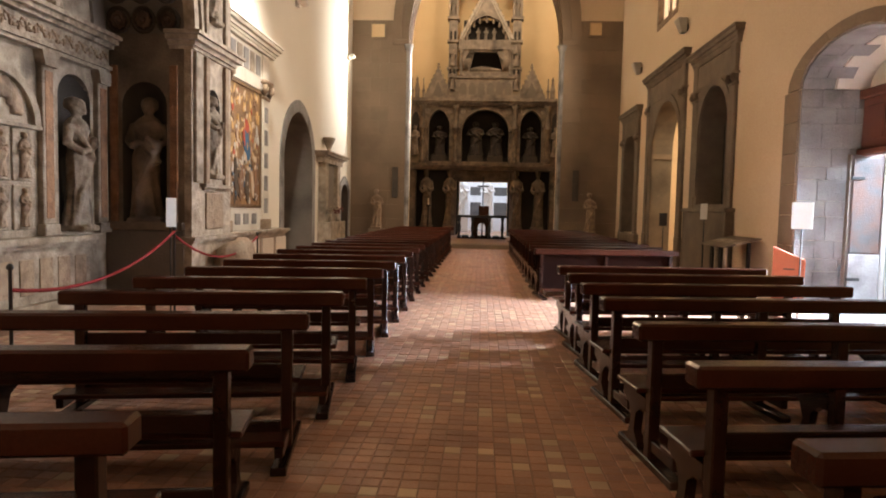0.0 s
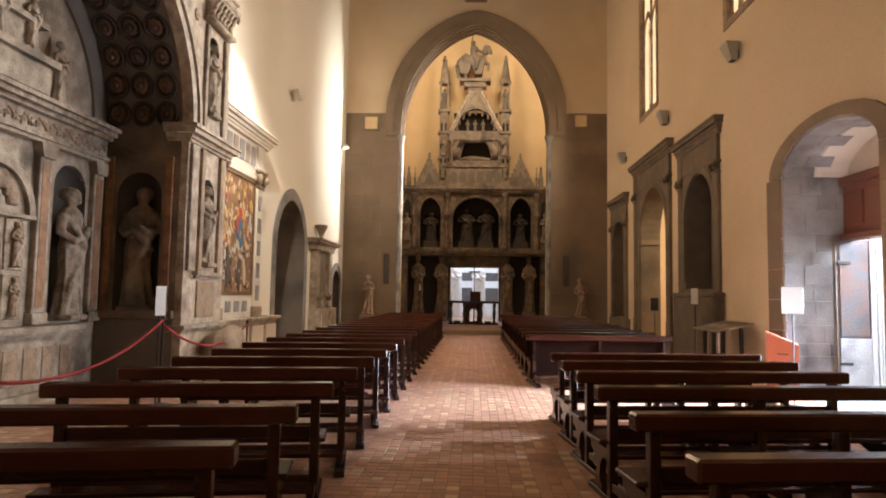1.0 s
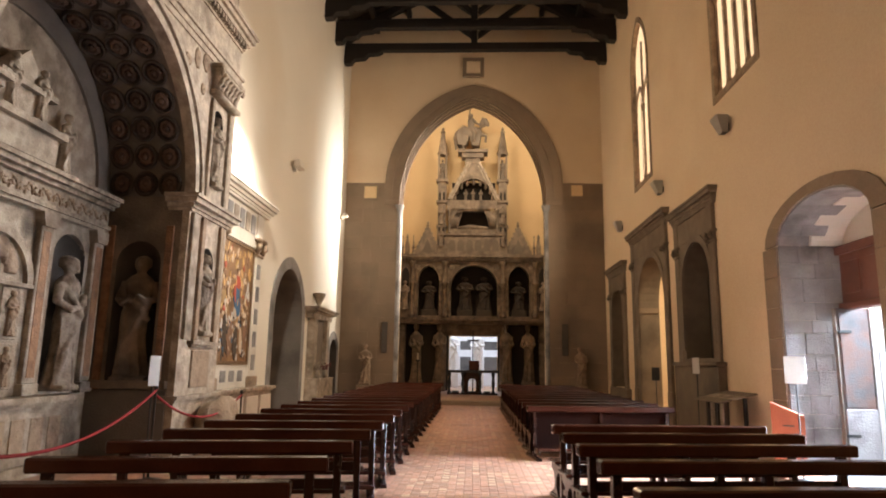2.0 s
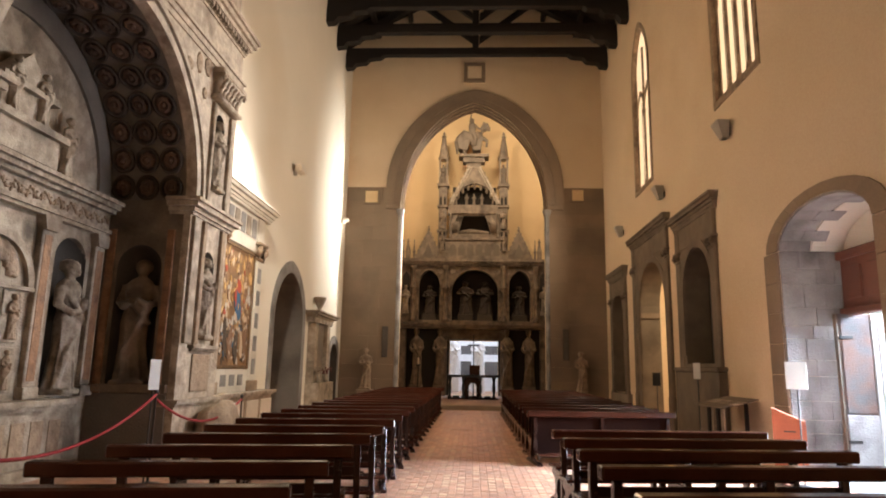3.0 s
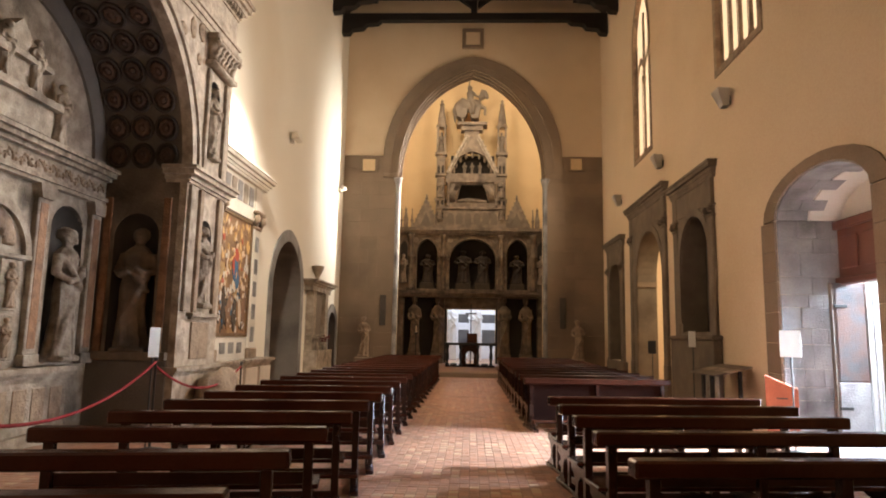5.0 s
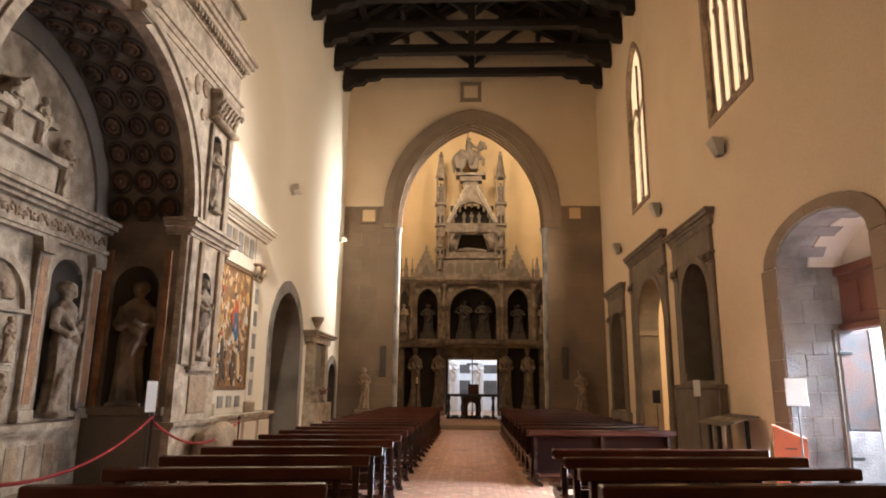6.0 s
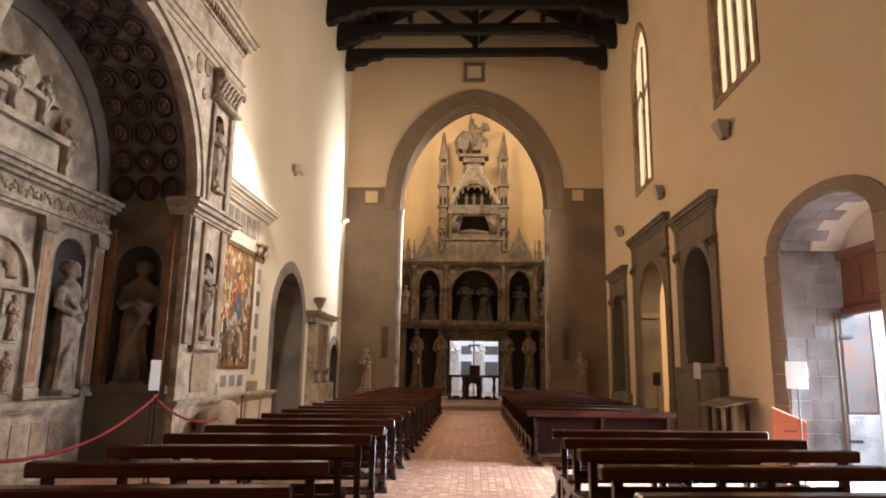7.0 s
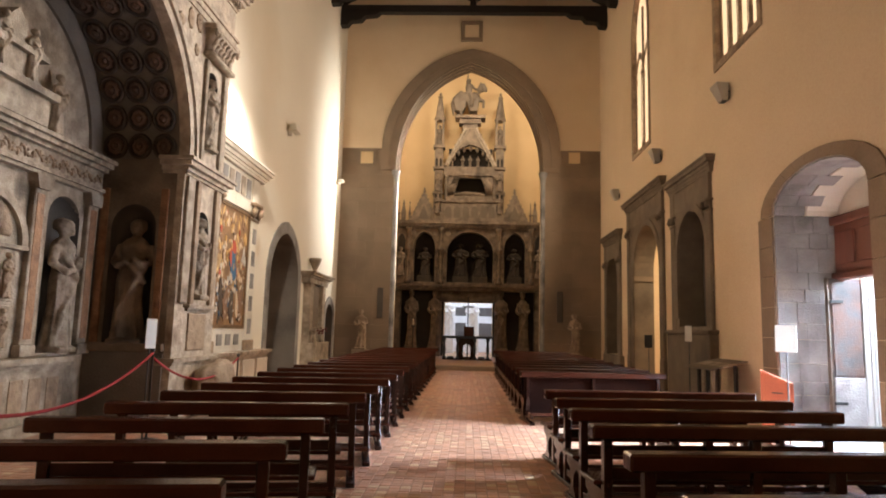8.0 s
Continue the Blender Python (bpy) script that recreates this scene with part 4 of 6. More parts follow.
PAINTS = {"gold": OIL_GOLD, "brown": OIL_BROWN, "dark": OIL_DARK, "flesh": OIL_PALE, "blue": OIL_BLUE, "red": OIL_RED, "pearl": OIL_GREY}
strokes = {k: bmesh.new() for k in PAINTS}
layer = 0


def stroke(kind, x, z, w, h, tilt):
    """A small patch of paint with an uneven outline, laid over the earlier ones."""
    global layer
    layer += 1
    ph = rnd.random() * 6
    pts = [(w * math.cos(a) * (1 + 0.25 * math.sin(3 * a + ph)), h * math.sin(a) * (1 + 0.2 * math.sin(2 * a + ph))) for a in [2 * math.pi * i / 12 for i in range(12)]]
    c, q = math.cos(tilt), math.sin(tilt)
    add_prism(strokes[kind], [(x + u * c - v * q, z + u * q + v * c) for u, v in pts], -0.1215 - 0.00008 * layer, -0.119)


for k in range(170):
    z = rnd.uniform(1.64, 4.06)
    kinds = ("gold", "gold", "brown", "flesh", "gold", "red") if z > 3.3 else ("brown", "gold", "pearl", "flesh", "brown", "red") if z > 2.6 else ("dark", "brown", "dark", "pearl", "flesh", "pearl", "blue", "dark")
    stroke(rnd.choice(kinds), rnd.uniform(13.17, 14.82), z, rnd.uniform(0.02, 0.06), rnd.uniform(0.04, 0.13), rnd.uniform(-0.7, 0.7))
for kind, x, z, w, h, tilt in (("blue", 14.05, 2.95, 0.17, 0.32, 0.1), ("blue", 14.16, 2.72, 0.12, 0.16, -0.4), ("red", 14.05, 3.30, 0.13, 0.16, 0.0), ("red", 13.90, 3.05, 0.07, 0.2, 0.2), ("flesh", 14.06, 3.52, 0.06, 0.075, 0.0),
                               ("dark", 14.03, 3.59, 0.07, 0.03, 0.0), ("brown", 14.24, 3.0, 0.05, 0.24, 0.3), ("flesh", 13.98, 2.62, 0.05, 0.12, 0.5), ("dark", 13.45, 2.15, 0.11, 0.42, 0.1), ("flesh", 13.45, 2.63, 0.05, 0.06, 0.0),
                               ("brown", 13.75, 2.05, 0.12, 0.36, -0.1), ("flesh", 13.76, 2.46, 0.05, 0.06, 0.0), ("dark", 14.10, 1.98, 0.13, 0.34, 0.0), ("flesh", 14.12, 2.36, 0.045, 0.06, 0.0), ("flesh", 14.42, 2.02, 0.08, 0.36, 0.15), ("brown", 14.66, 2.16, 0.11, 0.4, -0.1), ("flesh", 14.64, 2.6, 0.045, 0.06, 0.0)):
    stroke(kind, x, z, w, h, tilt)
for k in range(70):
    z = rnd.uniform(1.64, 3.9)
    stroke(rnd.choice(("dark", "pearl", "brown", "flesh") if z < 2.6 else ("gold", "brown", "flesh")), rnd.uniform(13.17, 14.82), z, rnd.uniform(0.012, 0.03), rnd.uniform(0.03, 0.09), rnd.uniform(-1, 1))
for kind, m in PAINTS.items():
    tagged(part("paint_layer", strokes[kind], m, canvas), kind + " strokes of oil paint", kind="stuff")
part("frieze", box(12.55, 15.44, -0.14, 0, 4.24, 5.10, 0.01), WHITE_WARM, alt, "white frieze with faint painted figures as plain bars")
for k in range(5):
    part("frieze_panel", box(13.1 + 0.37 * k, 13.38 + 0.37 * k, -0.155, -0.14, 4.55, 5.0, 0.006), MARBLE if k % 2 else STONE_PALE, alt)
bm = bmesh.new()
add_moulding(bm, 12.55, 15.46, 5.10, ((0.06, 0.22), (0.06, 0.25), (0.08, 0.30), (0.08, 0.37), (0.05, 0.40)), 0)
part("cornice", bm, WHITE_WARM, alt, "deep white cornice")

# ---- blind arch, wall tabernacle, small door ----
arch = tagged(new("blind_arch"), "arched grey stone recess in the plaster wall", "arch", "")
arch.matrix_world = pose(XL, 0, 0, 0, 0, LEFT)
bi, bo = [(20.0, 0)] + arch_curve(17.1, 20.0, 2.85, 1.45, 0.05) + [(17.1, 0)], [(20.32, 0)] + arch_curve(16.78, 20.32, 2.85, 1.78, 0.05) + [(16.78, 0)]
part("surround", add_ring(bmesh.new(), bi, bo, -0.03, 0.02), STONE_PALE, arch, "pale grey stone surround")
ri = [(19.975, 0)] + arch_curve(17.125, 19.975, 2.85, 1.425, 0.05) + [(17.125, 0)]
part("reveal", add_ring(bmesh.new(), ri, [(19.998, 0)] + arch_curve(17.102, 19.998, 2.85, 1.448, 0.05) + [(17.102, 0)], -0.025, 1.28), BARE, arch, "bare grey stone reveal")
part("back", box(16.9, 20.2, 1.05, 1.25, 0, 4.6), BARE, arch, "bare grey stone back")
tab = thing("wall_tabernacle", pose(XL, 0, 0, 0, 0, LEFT), "narrow marble wall tabernacle with a flat cornice", "wall monument")
part("base", box(20.75, 23.0, -0.45, 0, 0, 1.05, 0.02), MARBLE, tab)
part("back", box(20.85, 22.9, -0.12, 0, 1.05, 3.1), MARBLE_DARK, tab, "dark marble panel")
for x in (20.8, 22.55):
    part("pilaster", box(x, x + 0.38, -0.26, 0, 1.05, 3.0, 0.015), MARBLE, tab)
bm = bmesh.new()
add_moulding(bm, 20.78, 22.95, 3.0, ((0.16, 0.27), (0.06, 0.32), (0.07, 0.42), (0.06, 0.48)), 0)
part("cornice", bm, MARBLE, tab)
urn = link("urn", add_lathe(bmesh.new(), [(0.14, 0), (0.14, 0.05), (0.06, 0.1), (0.1, 0.2), (0.2, 0.42), (0.22, 0.5), (0.17, 0.52)], n=14), MARBLE, None, "", True)
urn.matrix_world = pose(XL + 0.2, 21.4, 3.35)
tagged(urn, "small pale stone urn standing on the cornice", "urn")
for k, (y, m, lab) in enumerate(((20.95, MARBLE, "pale"), (22.1, FLOWER, "dark red"))):
    v = thing("flower_vase", pose(XL + 0.38, y, 1.05), f"small vase holding {lab} flowers on the tabernacle base", "vase")
    part("vase", add_lathe(bmesh.new(), [(0.07, 0), (0.09, 0.1), (0.05, 0.22), (0.07, 0.26)], n=10), MARBLE, v, "", True)
    fl = bmesh.new()
    rnd = random.Random(k)
    for q in range(26):
        add_lathe(fl, [(0.01, 0), (0.035, 0.02), (0.03, 0.045), (0.005, 0.055)], rnd.gauss(0, 0.08), rnd.gauss(0, 0.08), 0.26 + rnd.uniform(0, 0.2), 6)
    tagged(part("flowers", fl, m, v, "", True), kind="stuff")
d = tagged(new("door_1"), "small dark wooden door in a stone arch", "", "", "structure")
d.matrix_world = pose(XL, 0, 0, 0, 0, LEFT)
bi, bo = [(25.4, 0)] + arch_curve(24.1, 25.4, 1.95, 0.5, 0.1) + [(24.1, 0)], [(25.68, 0)] + arch_curve(23.82, 25.68, 1.95, 0.8, 0.1) + [(23.82, 0)]
part("surround", add_ring(bmesh.new(), bi, bo, -0.04, 0.03), STONE_PALE, d)
ri = [(25.38, 0)] + arch_curve(24.12, 25.38, 1.95, 0.48, 0.1) + [(24.12, 0)]
part("reveal", add_ring(bmesh.new(), ri, [(25.398, 0)] + arch_curve(24.102, 25.398, 1.95, 0.498, 0.1) + [(24.102, 0)], -0.02, 0.6), NICHE_SHADE, d)
part("leaf", box(24.0, 25.5, 0.5, 0.58, 0, 2.6), TRANSOM, d, "dark wooden leaf")
part("handle", box(25.1, 25.14, 0.44, 0.5, 1.0, 1.15), STEEL, d)

# rope barrier before the monument, with its notice
def post(x, y, h=1.0):
    p = thing("rope_post", pose(x, y, 0), "slim dark steel rope post with a round foot", "barrier post", "rope posts")
    part("foot", add_lathe(bmesh.new(), [(0.16, 0), (0.16, 0.015), (0.05, 0.035), (0.02, 0.05)], n=16), STEEL, p, "", True)
    part("pole", add_lathe(bmesh.new(), [(0.016, 0.03), (0.016, h), (0.03, h + 0.01), (0.03, h + 0.04), (0.01, h + 0.06)], n=10), STEEL, p, "", True)
    return p


def rope(a, b, sag):
    a, b = Vector(a), Vector(b)
    pts = [a.lerp(b, k / 16) - Vector((0, 0, sag * 4 * (k / 16) * (1 - k / 16))) for k in range(17)]
    return tagged(link("barrier_rope", add_tube(bmesh.new(), pts, 0.018, 8), ROPE, None, "", True), "crimson velvet rope hanging between posts", "rope", "barrier ropes")


def notice(x, y, zc, w, h, turn, label, pole=True):
    s = thing("notice_stand", pose(x, y, 0, 0, 0, turn), label, "notice stand", "notice stands")
    part("card", box(-w / 2, w / 2, -0.012, 0.0, zc - h / 2, zc + h / 2, 0.003), PAPER, s, "white printed card")
    part("pole", add_lathe(bmesh.new(), [(0.012, 0.02), (0.012, zc - h / 2 + 0.06)], 0, 0.01, 0, 8), STEEL, s)
    part("foot", add_lathe(bmesh.new(), [(0.14, 0), (0.14, 0.015), (0.02, 0.03)], 0, 0.01, 0, 14), STEEL, s, "", True)
    return s


post(-4.27, 8.66, 1.18)
notice(-4.27, 8.56, 1.425, 0.17, 0.40, 66, "white card notice on a steel stand before the monument")
post(-4.2, 5.45, 0.92)
post(-4.3, 12.05, 0.98)
rope((-4.27, 8.66, 1.16), (-4.2, 5.45, 0.74), 0.24)
rope((-4.27, 8.68, 1.10), (-4.3, 12.05, 0.95), 0.34)
# a low cloth-covered chest before the altar
bm = bmesh.new()
rnd = random.Random(5)
rings = []
for k, (s, z) in enumerate(((1.0, 0.0), (1.02, 0.35), (0.98, 0.62), (0.86, 0.80), (0.55, 0.90), (0.12, 0.92))):
    rings.append([bm.verts.new((s * 0.30 * math.cos(a) * (1 + 0.08 * math.sin(9 * a)), s * 0.62 * math.sin(a) * (1 + 0.08 * math.sin(7 * a)), z + 0.05 * math.sin(a + 1) * (z > 0.5))) for a in [2 * math.pi * i / 28 for i in range(28)]])
for a, b in zip(rings, rings[1:]):
    for i in range(28):
        bm.faces.new((a[i], a[(i + 1) % 28], b[(i + 1) % 28], b[i]))
bm.faces.new(rings[0][::-1])
bm.faces.new(rings[-1])
ch = link("covered_chair", bm, MARBLE_WARM, None, "", True)
ch.matrix_world = pose(-4.45, 11.35, 0)
tagged(ch, "low chair under a rumpled cream and brown cloth", "covered chair")


# ---- side altars of the right wall ----
def side_altar(y0, y1, r0, r1, ztop, zs, rise, sill, label, recess=True):
    """y0 to y1: outer edges; r0 to r1: its arched recess; ztop: top of the cornice."""
    a, b = on_right(y0, y1)
    p, q = on_right(r0, r1)
    t = thing("side_altar", pose(XR, 0, 0, 0, 0, RIGHT), label, "side altar", "side altars")
    hole = arched(p, q, max(sill, 0.0) + (0 if sill > 0 else -0.01), zs, rise)
    part("front", add_slab(bmesh.new(), rect(a + 0.02, b - 0.02, -0.03, ztop - 0.42), [hole], -0.06, 0.0), STONE_ALTAR, t, "grey-brown stone front")
    band = [(q, sill + 0.2)] + arch_curve(p, q, zs, rise) + [(p, sill + 0.2)]
    band2 = [(q + 0.18, sill + 0.2)] + arch_curve(p - 0.18, q + 0.18, zs, rise + 0.18) + [(p - 0.18, sill + 0.2)]
    part("archivolt", add_ring(bmesh.new(), band, band2, -0.09, -0.06), STONE_ALTAR, t)
    rim = [(q - 0.02, sill + 0.01)] + arch_curve(p + 0.02, q - 0.02, zs, rise - 0.02) + [(p + 0.02, sill + 0.01)]
    rim2 = [(q - 0.003, sill + 0.01)] + arch_curve(p + 0.003, q - 0.003, zs, rise - 0.003) + [(p + 0.003, sill + 0.01)]
    part("reveal", add_ring(bmesh.new(), rim, rim2, -0.05, 0.549), STONE_ALTAR, t, "dark stone reveal")
    zc = ztop - 0.95
    for x in (a, b - 0.34):
        part("pilaster_base", box(x - 0.03, x + 0.37, -0.10, -0.0, 0, 0.95, 0.02), STONE_ALTAR, t)
        part("pilaster", box(x, x + 0.34, -0.085, 0.0, 0.95, zc - 0.28, 0.02), STONE_ALTAR, t)
        cap = bmesh.new()
        add_box(cap, x - 0.02, x + 0.36, -0.10, 0, zc - 0.28, zc - 0.23)
        for s in (0.03, 0.31):
            add_tube(cap, [(x + s, -0.08, zc - 0.2), (x + s, -0.13, zc - 0.14), (x + s, -0.11, zc - 0.05)], [0.06, 0.06, 0.04], 8)
        add_box(cap, x - 0.05, x + 0.39, -0.13, 0, zc - 0.05, zc)
        part("capital", cap, STONE_ALTAR, t, "carved capital", True)
        part("frieze_block", box(x + 0.01, x + 0.33, -0.09, 0.0, zc, ztop - 0.36, 0.01), STONE_ALTAR, t)
    part("frieze", box(a + 0.34, b - 0.34, -0.08, -0.06, zc + 0.02, ztop - 0.38, 0.01), STONE_ALTAR, t)
    bm = bmesh.new()
    add_moulding(bm, a, b, ztop - 0.36, ((0.06, 0.08), (0.07, 0.10), (0.08, 0.13), (0.09, 0.19), (0.06, 0.22)), 0)
    part("cornice", bm, STONE_ALTAR, t, "projecting stone cornice")
    if recess:
        # back and panel are painted dark to give the recess its shade
        part("recess_back", box(p - 0.1, q + 0.1, 0.55, 0.8, max(sill - 0.1, 0), zs + rise + 0.1), DEEP_SHADE, t, "recess back painted dark as shade")
        part("panel", add_prism(bmesh.new(), arched(p + 0.22, q - 0.22, sill + 0.1, zs - 0.05, rise - 0.25), 0.50, 0.549), RECESS_SHADE, t, "painted panel toned down as recess shade")
    return t


sa = side_altar(14.08, 16.80, 14.38, 16.30, 5.57, 3.55, 1.00, 1.80, "weathered grey stone side altar with a dark arched recess")
for o in (box(-16.85, -13.95, -0.20, 0.0, 0, 1.62, 0.02), box(-16.9, -13.90, -0.24, 0.0, 1.62, 1.72, 0.02)):
    part("altar_base", o, STONE_ALTAR, sa, "broad plastered stone altar base")
side_altar(17.52, 21.42, 17.85, 20.60, 5.92, 3.42, 1.42, 0.0, "weathered grey stone arch framing a lit side chapel", False)
sc = side_altar(22.48, 25.00, 22.85, 24.62, 5.25, 3.55, 0.88, 0.85, "weathered grey stone side altar with a dark arched recess")
part("altar_base", box(-24.9, -22.2, -0.16, 0.0, 0, 0.85, 0.02), STONE_ALTAR, sc)
# lit chapel behind the middle arch
structure("floor_side_chapel", box(XR + 0.55, XR + 4.6, 16.6, 22.4, -0.3, 0.0), JOINT)
bm = add_box(bmesh.new(), XR + 4.4, XR + 4.7, 16.6, 22.4, 0, 6.4)
add_box(bm, XR + 0.55, XR + 4.4, 22.1, 22.4, 0, 6.4)
add_box(bm, XR + 0.55, XR + 4.4, 16.6, 16.9, 0, 6.4)
structure("wall_side_chapel", bm, PLASTER, "cream plaster walls of a lit side chapel")
structure("ceiling_side_chapel", box(XR + 0.55, XR + 4.7, 16.6, 22.4, 6.4, 6.6), PLASTER)
bm = box(XR - 0.07, XR + 0.54, 20.53, 20.58, 3.26, 3.42)
structure("trim_impost", bm, STONE, "stone impost band of the chapel arch")

# ---- portal: surround, door, transom ----
door = tagged(new("door_2"), "arched stone portal with a worn wooden door standing open", "", "", "structure")
door.matrix_world = pose(XR, 0, 0, 0, 0, RIGHT)
pa, pb = on_right(8.60, 11.33)
part("transom", box(pa + 0.02, pb - 0.02, 1.02, 1.10, 2.72, 3.55), TRANSOM, door, "red-brown wooden transom panel")
for k in range(4):
    part("transom_panel", box(pa + 0.12 + 0.66 * k, pa + 0.62 + 0.66 * k, 0.99, 1.02, 2.86, 3.42, 0.015), TRANSOM, door)
part("transom_rail", box(pa + 0.01, pb - 0.01, 0.94, 1.14, 3.55, 3.70, 0.02), TRANSOM, door)
part("transom_rail", box(pa + 0.01, pb - 0.01, 0.94, 1.14, 2.60, 2.72, 0.02), TRANSOM, door)
leaf = part("leaf", box(pa + 0.10, pa + 0.17, 0.80, 1.34, 0.0, 2.62, 0.01), DOORWOOD, door, "worn grey and rust door leaf")
part("upper_boards", box(pa + 0.17, pa + 0.182, 0.84, 1.31, 0.98, 2.56, 0.004), DOORWOOD, leaf)
part("kick_board", box(pa + 0.17, pa + 0.19, 0.82, 1.33, 0.04, 0.95, 0.006), PEELED, leaf, "peeling whitish lower board with dark stains")
part("leaf_edge", box(pa + 0.09, pa + 0.18, 0.772, 0.798, 0.0, 2.62), MARBLE_DARK, leaf)
# white strips imitate the bright daylight slit past the leaf
for d0, d1 in ((1.342, 1.43), (1.445, 1.50), (1.515, 1.56)):
    part("leaf_stile", box(pa + 0.10, pa + 0.185, d0, d1, 0.0, 2.62, 0.008), PAPER, leaf, "white strip standing in for a slit of daylight")
for z in (0.5, 2.2):
    part("hinge", box(pa + 0.17, pa + 0.196, 0.80, 1.02, z, z + 0.05, 0.003), BLACK, leaf, "black iron strap hinge")
part("leaf", box(pb - 0.17, pb - 0.10, 0.98, 1.47, 0.0, 2.62, 0.01), DOORWOOD, door, "worn grey and rust door leaf")
part("lunette", add_prism(bmesh.new(), [(pb - 0.02, 3.70)] + arch_curve(pa + 0.02, pb - 0.02, 3.72, 0.60) + [(pa + 0.02, 3.70)], 1.10, 1.18), PLASTER_PALE, door, "pinkish plaster lunette")
part("soffit", add_ring(bmesh.new(), arch_curve(pa + 0.03, pb - 0.03, 3.72, 0.59), arch_curve(pa + 0.005, pb - 0.005, 3.72, 0.617), 0.56, 1.29), PLASTER_PALE, door, "whitewashed arch soffit")
structure("portal_sill", box(XR, XR + THICK + 0.6, 8.62, 11.31, -0.3, 0.004), STONE_PALE, "worn pale stone threshold")

# ---- wall lamps ----
def wall_lamp(x, y, z, turn, label="grey angular wall floodlight on a short bracket"):
    t = thing("wall_lamp", pose(x, y, z, 0, 0, turn), label, "wall lamp", "wall floodlights")
    hous = bmesh.new()
    top = [(-0.20, -0.32), (0.20, -0.32), (0.17, -0.06), (-0.17, -0.06)]
    low = [(-0.10, -0.18), (0.10, -0.18), (0.10, -0.06), (-0.10, -0.06)]
    va = [[hous.verts.new((px, py, pz)) for px, py in ring] for ring, pz in ((low, -0.36), (top, 0.0))]
    hous.faces.new(va[0])
    for i in range(4):
        hous.faces.new((va[0][i], va[0][(i + 1) % 4], va[1][(i + 1) % 4], va[1][i]))
    bmesh.ops.solidify(hous, geom=hous.faces[:], thickness=0.02)
    part("housing", hous, LAMPGREY, t)
    part("reflector", box(-0.14, 0.14, -0.26, -0.09, -0.06, -0.04), PAPER, t)
    part("bracket", box(-0.04, 0.04, -0.08, 0.0, -0.30, -0.12, 0.005), STEEL, t)
    return t


for y, z in ((13.05, 6.80), (17.75, 6.75), (22.7, 6.70)):
    wall_lamp(XR, y, z, RIGHT)


def box_lamp(y, z, w, h):
    """A shallow pale floodlight box on the left wall, tilted upwards on a bracket."""
    t = thing("wall_lamp", pose(XL, y, z, 0, 0, LEFT), "pale flat box floodlight on a short wall bracket", "wall lamp", "left wall floodlights")
    hous = box(-w / 2, w / 2, -0.30, -0.10, -h / 2, h / 2, 0.02)
    hous.transform(Matrix.Rotation(radians(-12), 4, "X"))
    part("housing", hous, WHITE_WARM, t, "pale enamelled housing")
    glass = box(-w / 2 + 0.03, w / 2 - 0.03, -0.29, -0.12, h / 2 + 0.002, h / 2 + 0.012)
    glass.transform(Matrix.Rotation(radians(-12), 4, "X"))
    part("lens", glass, PAPER, t)
    part("bracket", box(-0.05, 0.05, -0.12, 0.0, -h / 2 - 0.05, h / 2 - 0.04, 0.006), LAMPGREY, t)
    return t


box_lamp(18.15, 7.30, 0.52, 0.20)
box_lamp(25.1, 7.38, 0.40, 0.10)

# ---- things along the right wall ----
notice(4.80, 14.2, 1.63, 0.19, 0.34, -62, "white card notice on a steel stand before the altar")
notice(4.80, 9.92, 1.575, 0.30, 0.40, -42, "large white card notice on a steel stand by the portal")
s = thing("notice_stand", pose(4.69, 16.9, 0, 0, 0, -30), "small black panel on a slim steel stand", "notice stand", "notice stands")
part("card", box(-0.10, 0.10, -0.02, 0.0, 1.25, 1.58, 0.004), BLACK, s, "black panel")
part("pole", add_lathe(bmesh.new(), [(0.012, 0.02), (0.012, 1.3)], 0, 0.01, 0, 8), STEEL, s)
part("foot", add_lathe(bmesh.new(), [(0.14, 0), (0.14, 0.015), (0.02, 0.03)], 0, 0.01, 0, 14), STEEL, s, "", True)
# book stand of slats
st = thing("book_stand", pose(4.93, 13.05, 0, 0, 0, RIGHT), "old wooden stand with a sloping top and slatted front", "book stand")
for k in range(3):
    bm = box(-0.72, 0.72, -0.36 + 0.24 * k, -0.14 + 0.24 * k, -0.015, 0.015, 0.004)
    bm.transform(Matrix.Translation((0, 0, 1.04)) @ Matrix.Rotation(radians(14), 4, "X"))
    part("top_board", bm, MARBLE_DARK if k != 1 else MARBLE, st)
for k in range(4):
    part("slat", box(-0.36 + 0.24 * k, -0.25 + 0.24 * k, -0.24, -0.20, 0.03, 0.96), MARBLE if k % 2 else OAK, st)
for x in (-0.60, 0.54):
    part("leg", box(x, x + 0.06, 0.12, 0.18, 0, 1.04), OAK, st)
part("base_rail", box(-0.62, 0.62, -0.26, 0.2, 0.0, 0.05, 0.005), OAK, st)
# red wooden box with a curved top
rb = thing("offering_box", pose(5.03, 10.75, 0, 0, 0, -24), "reddish wooden offering box with a curved top edge", "offering box")
side = [(-0.24, 0.0), (0.23, 0.0), (0.23, 0.84)] + [(0.23 - 0.47 * k / 10, 0.84 + 0.10 * (1 - math.cos(math.pi * k / 10)) + 0.02 * math.sin(math.pi * k / 5)) for k in range(1, 11)]
part("body", add_prism(bmesh.new(), side, -0.15, 0.15), REDWOOD, rb)
part("edge", add_prism(bmesh.new(), [(x, z + 0.002) for x, z in side[2:]] + [(x, z + 0.022) for x, z in side[:1:-1]], -0.16, 0.16), REDWOOD, rb)
part("slot", box(-0.08, 0.08, -0.154, -0.15, 0.70, 0.72), BLACK, rb)

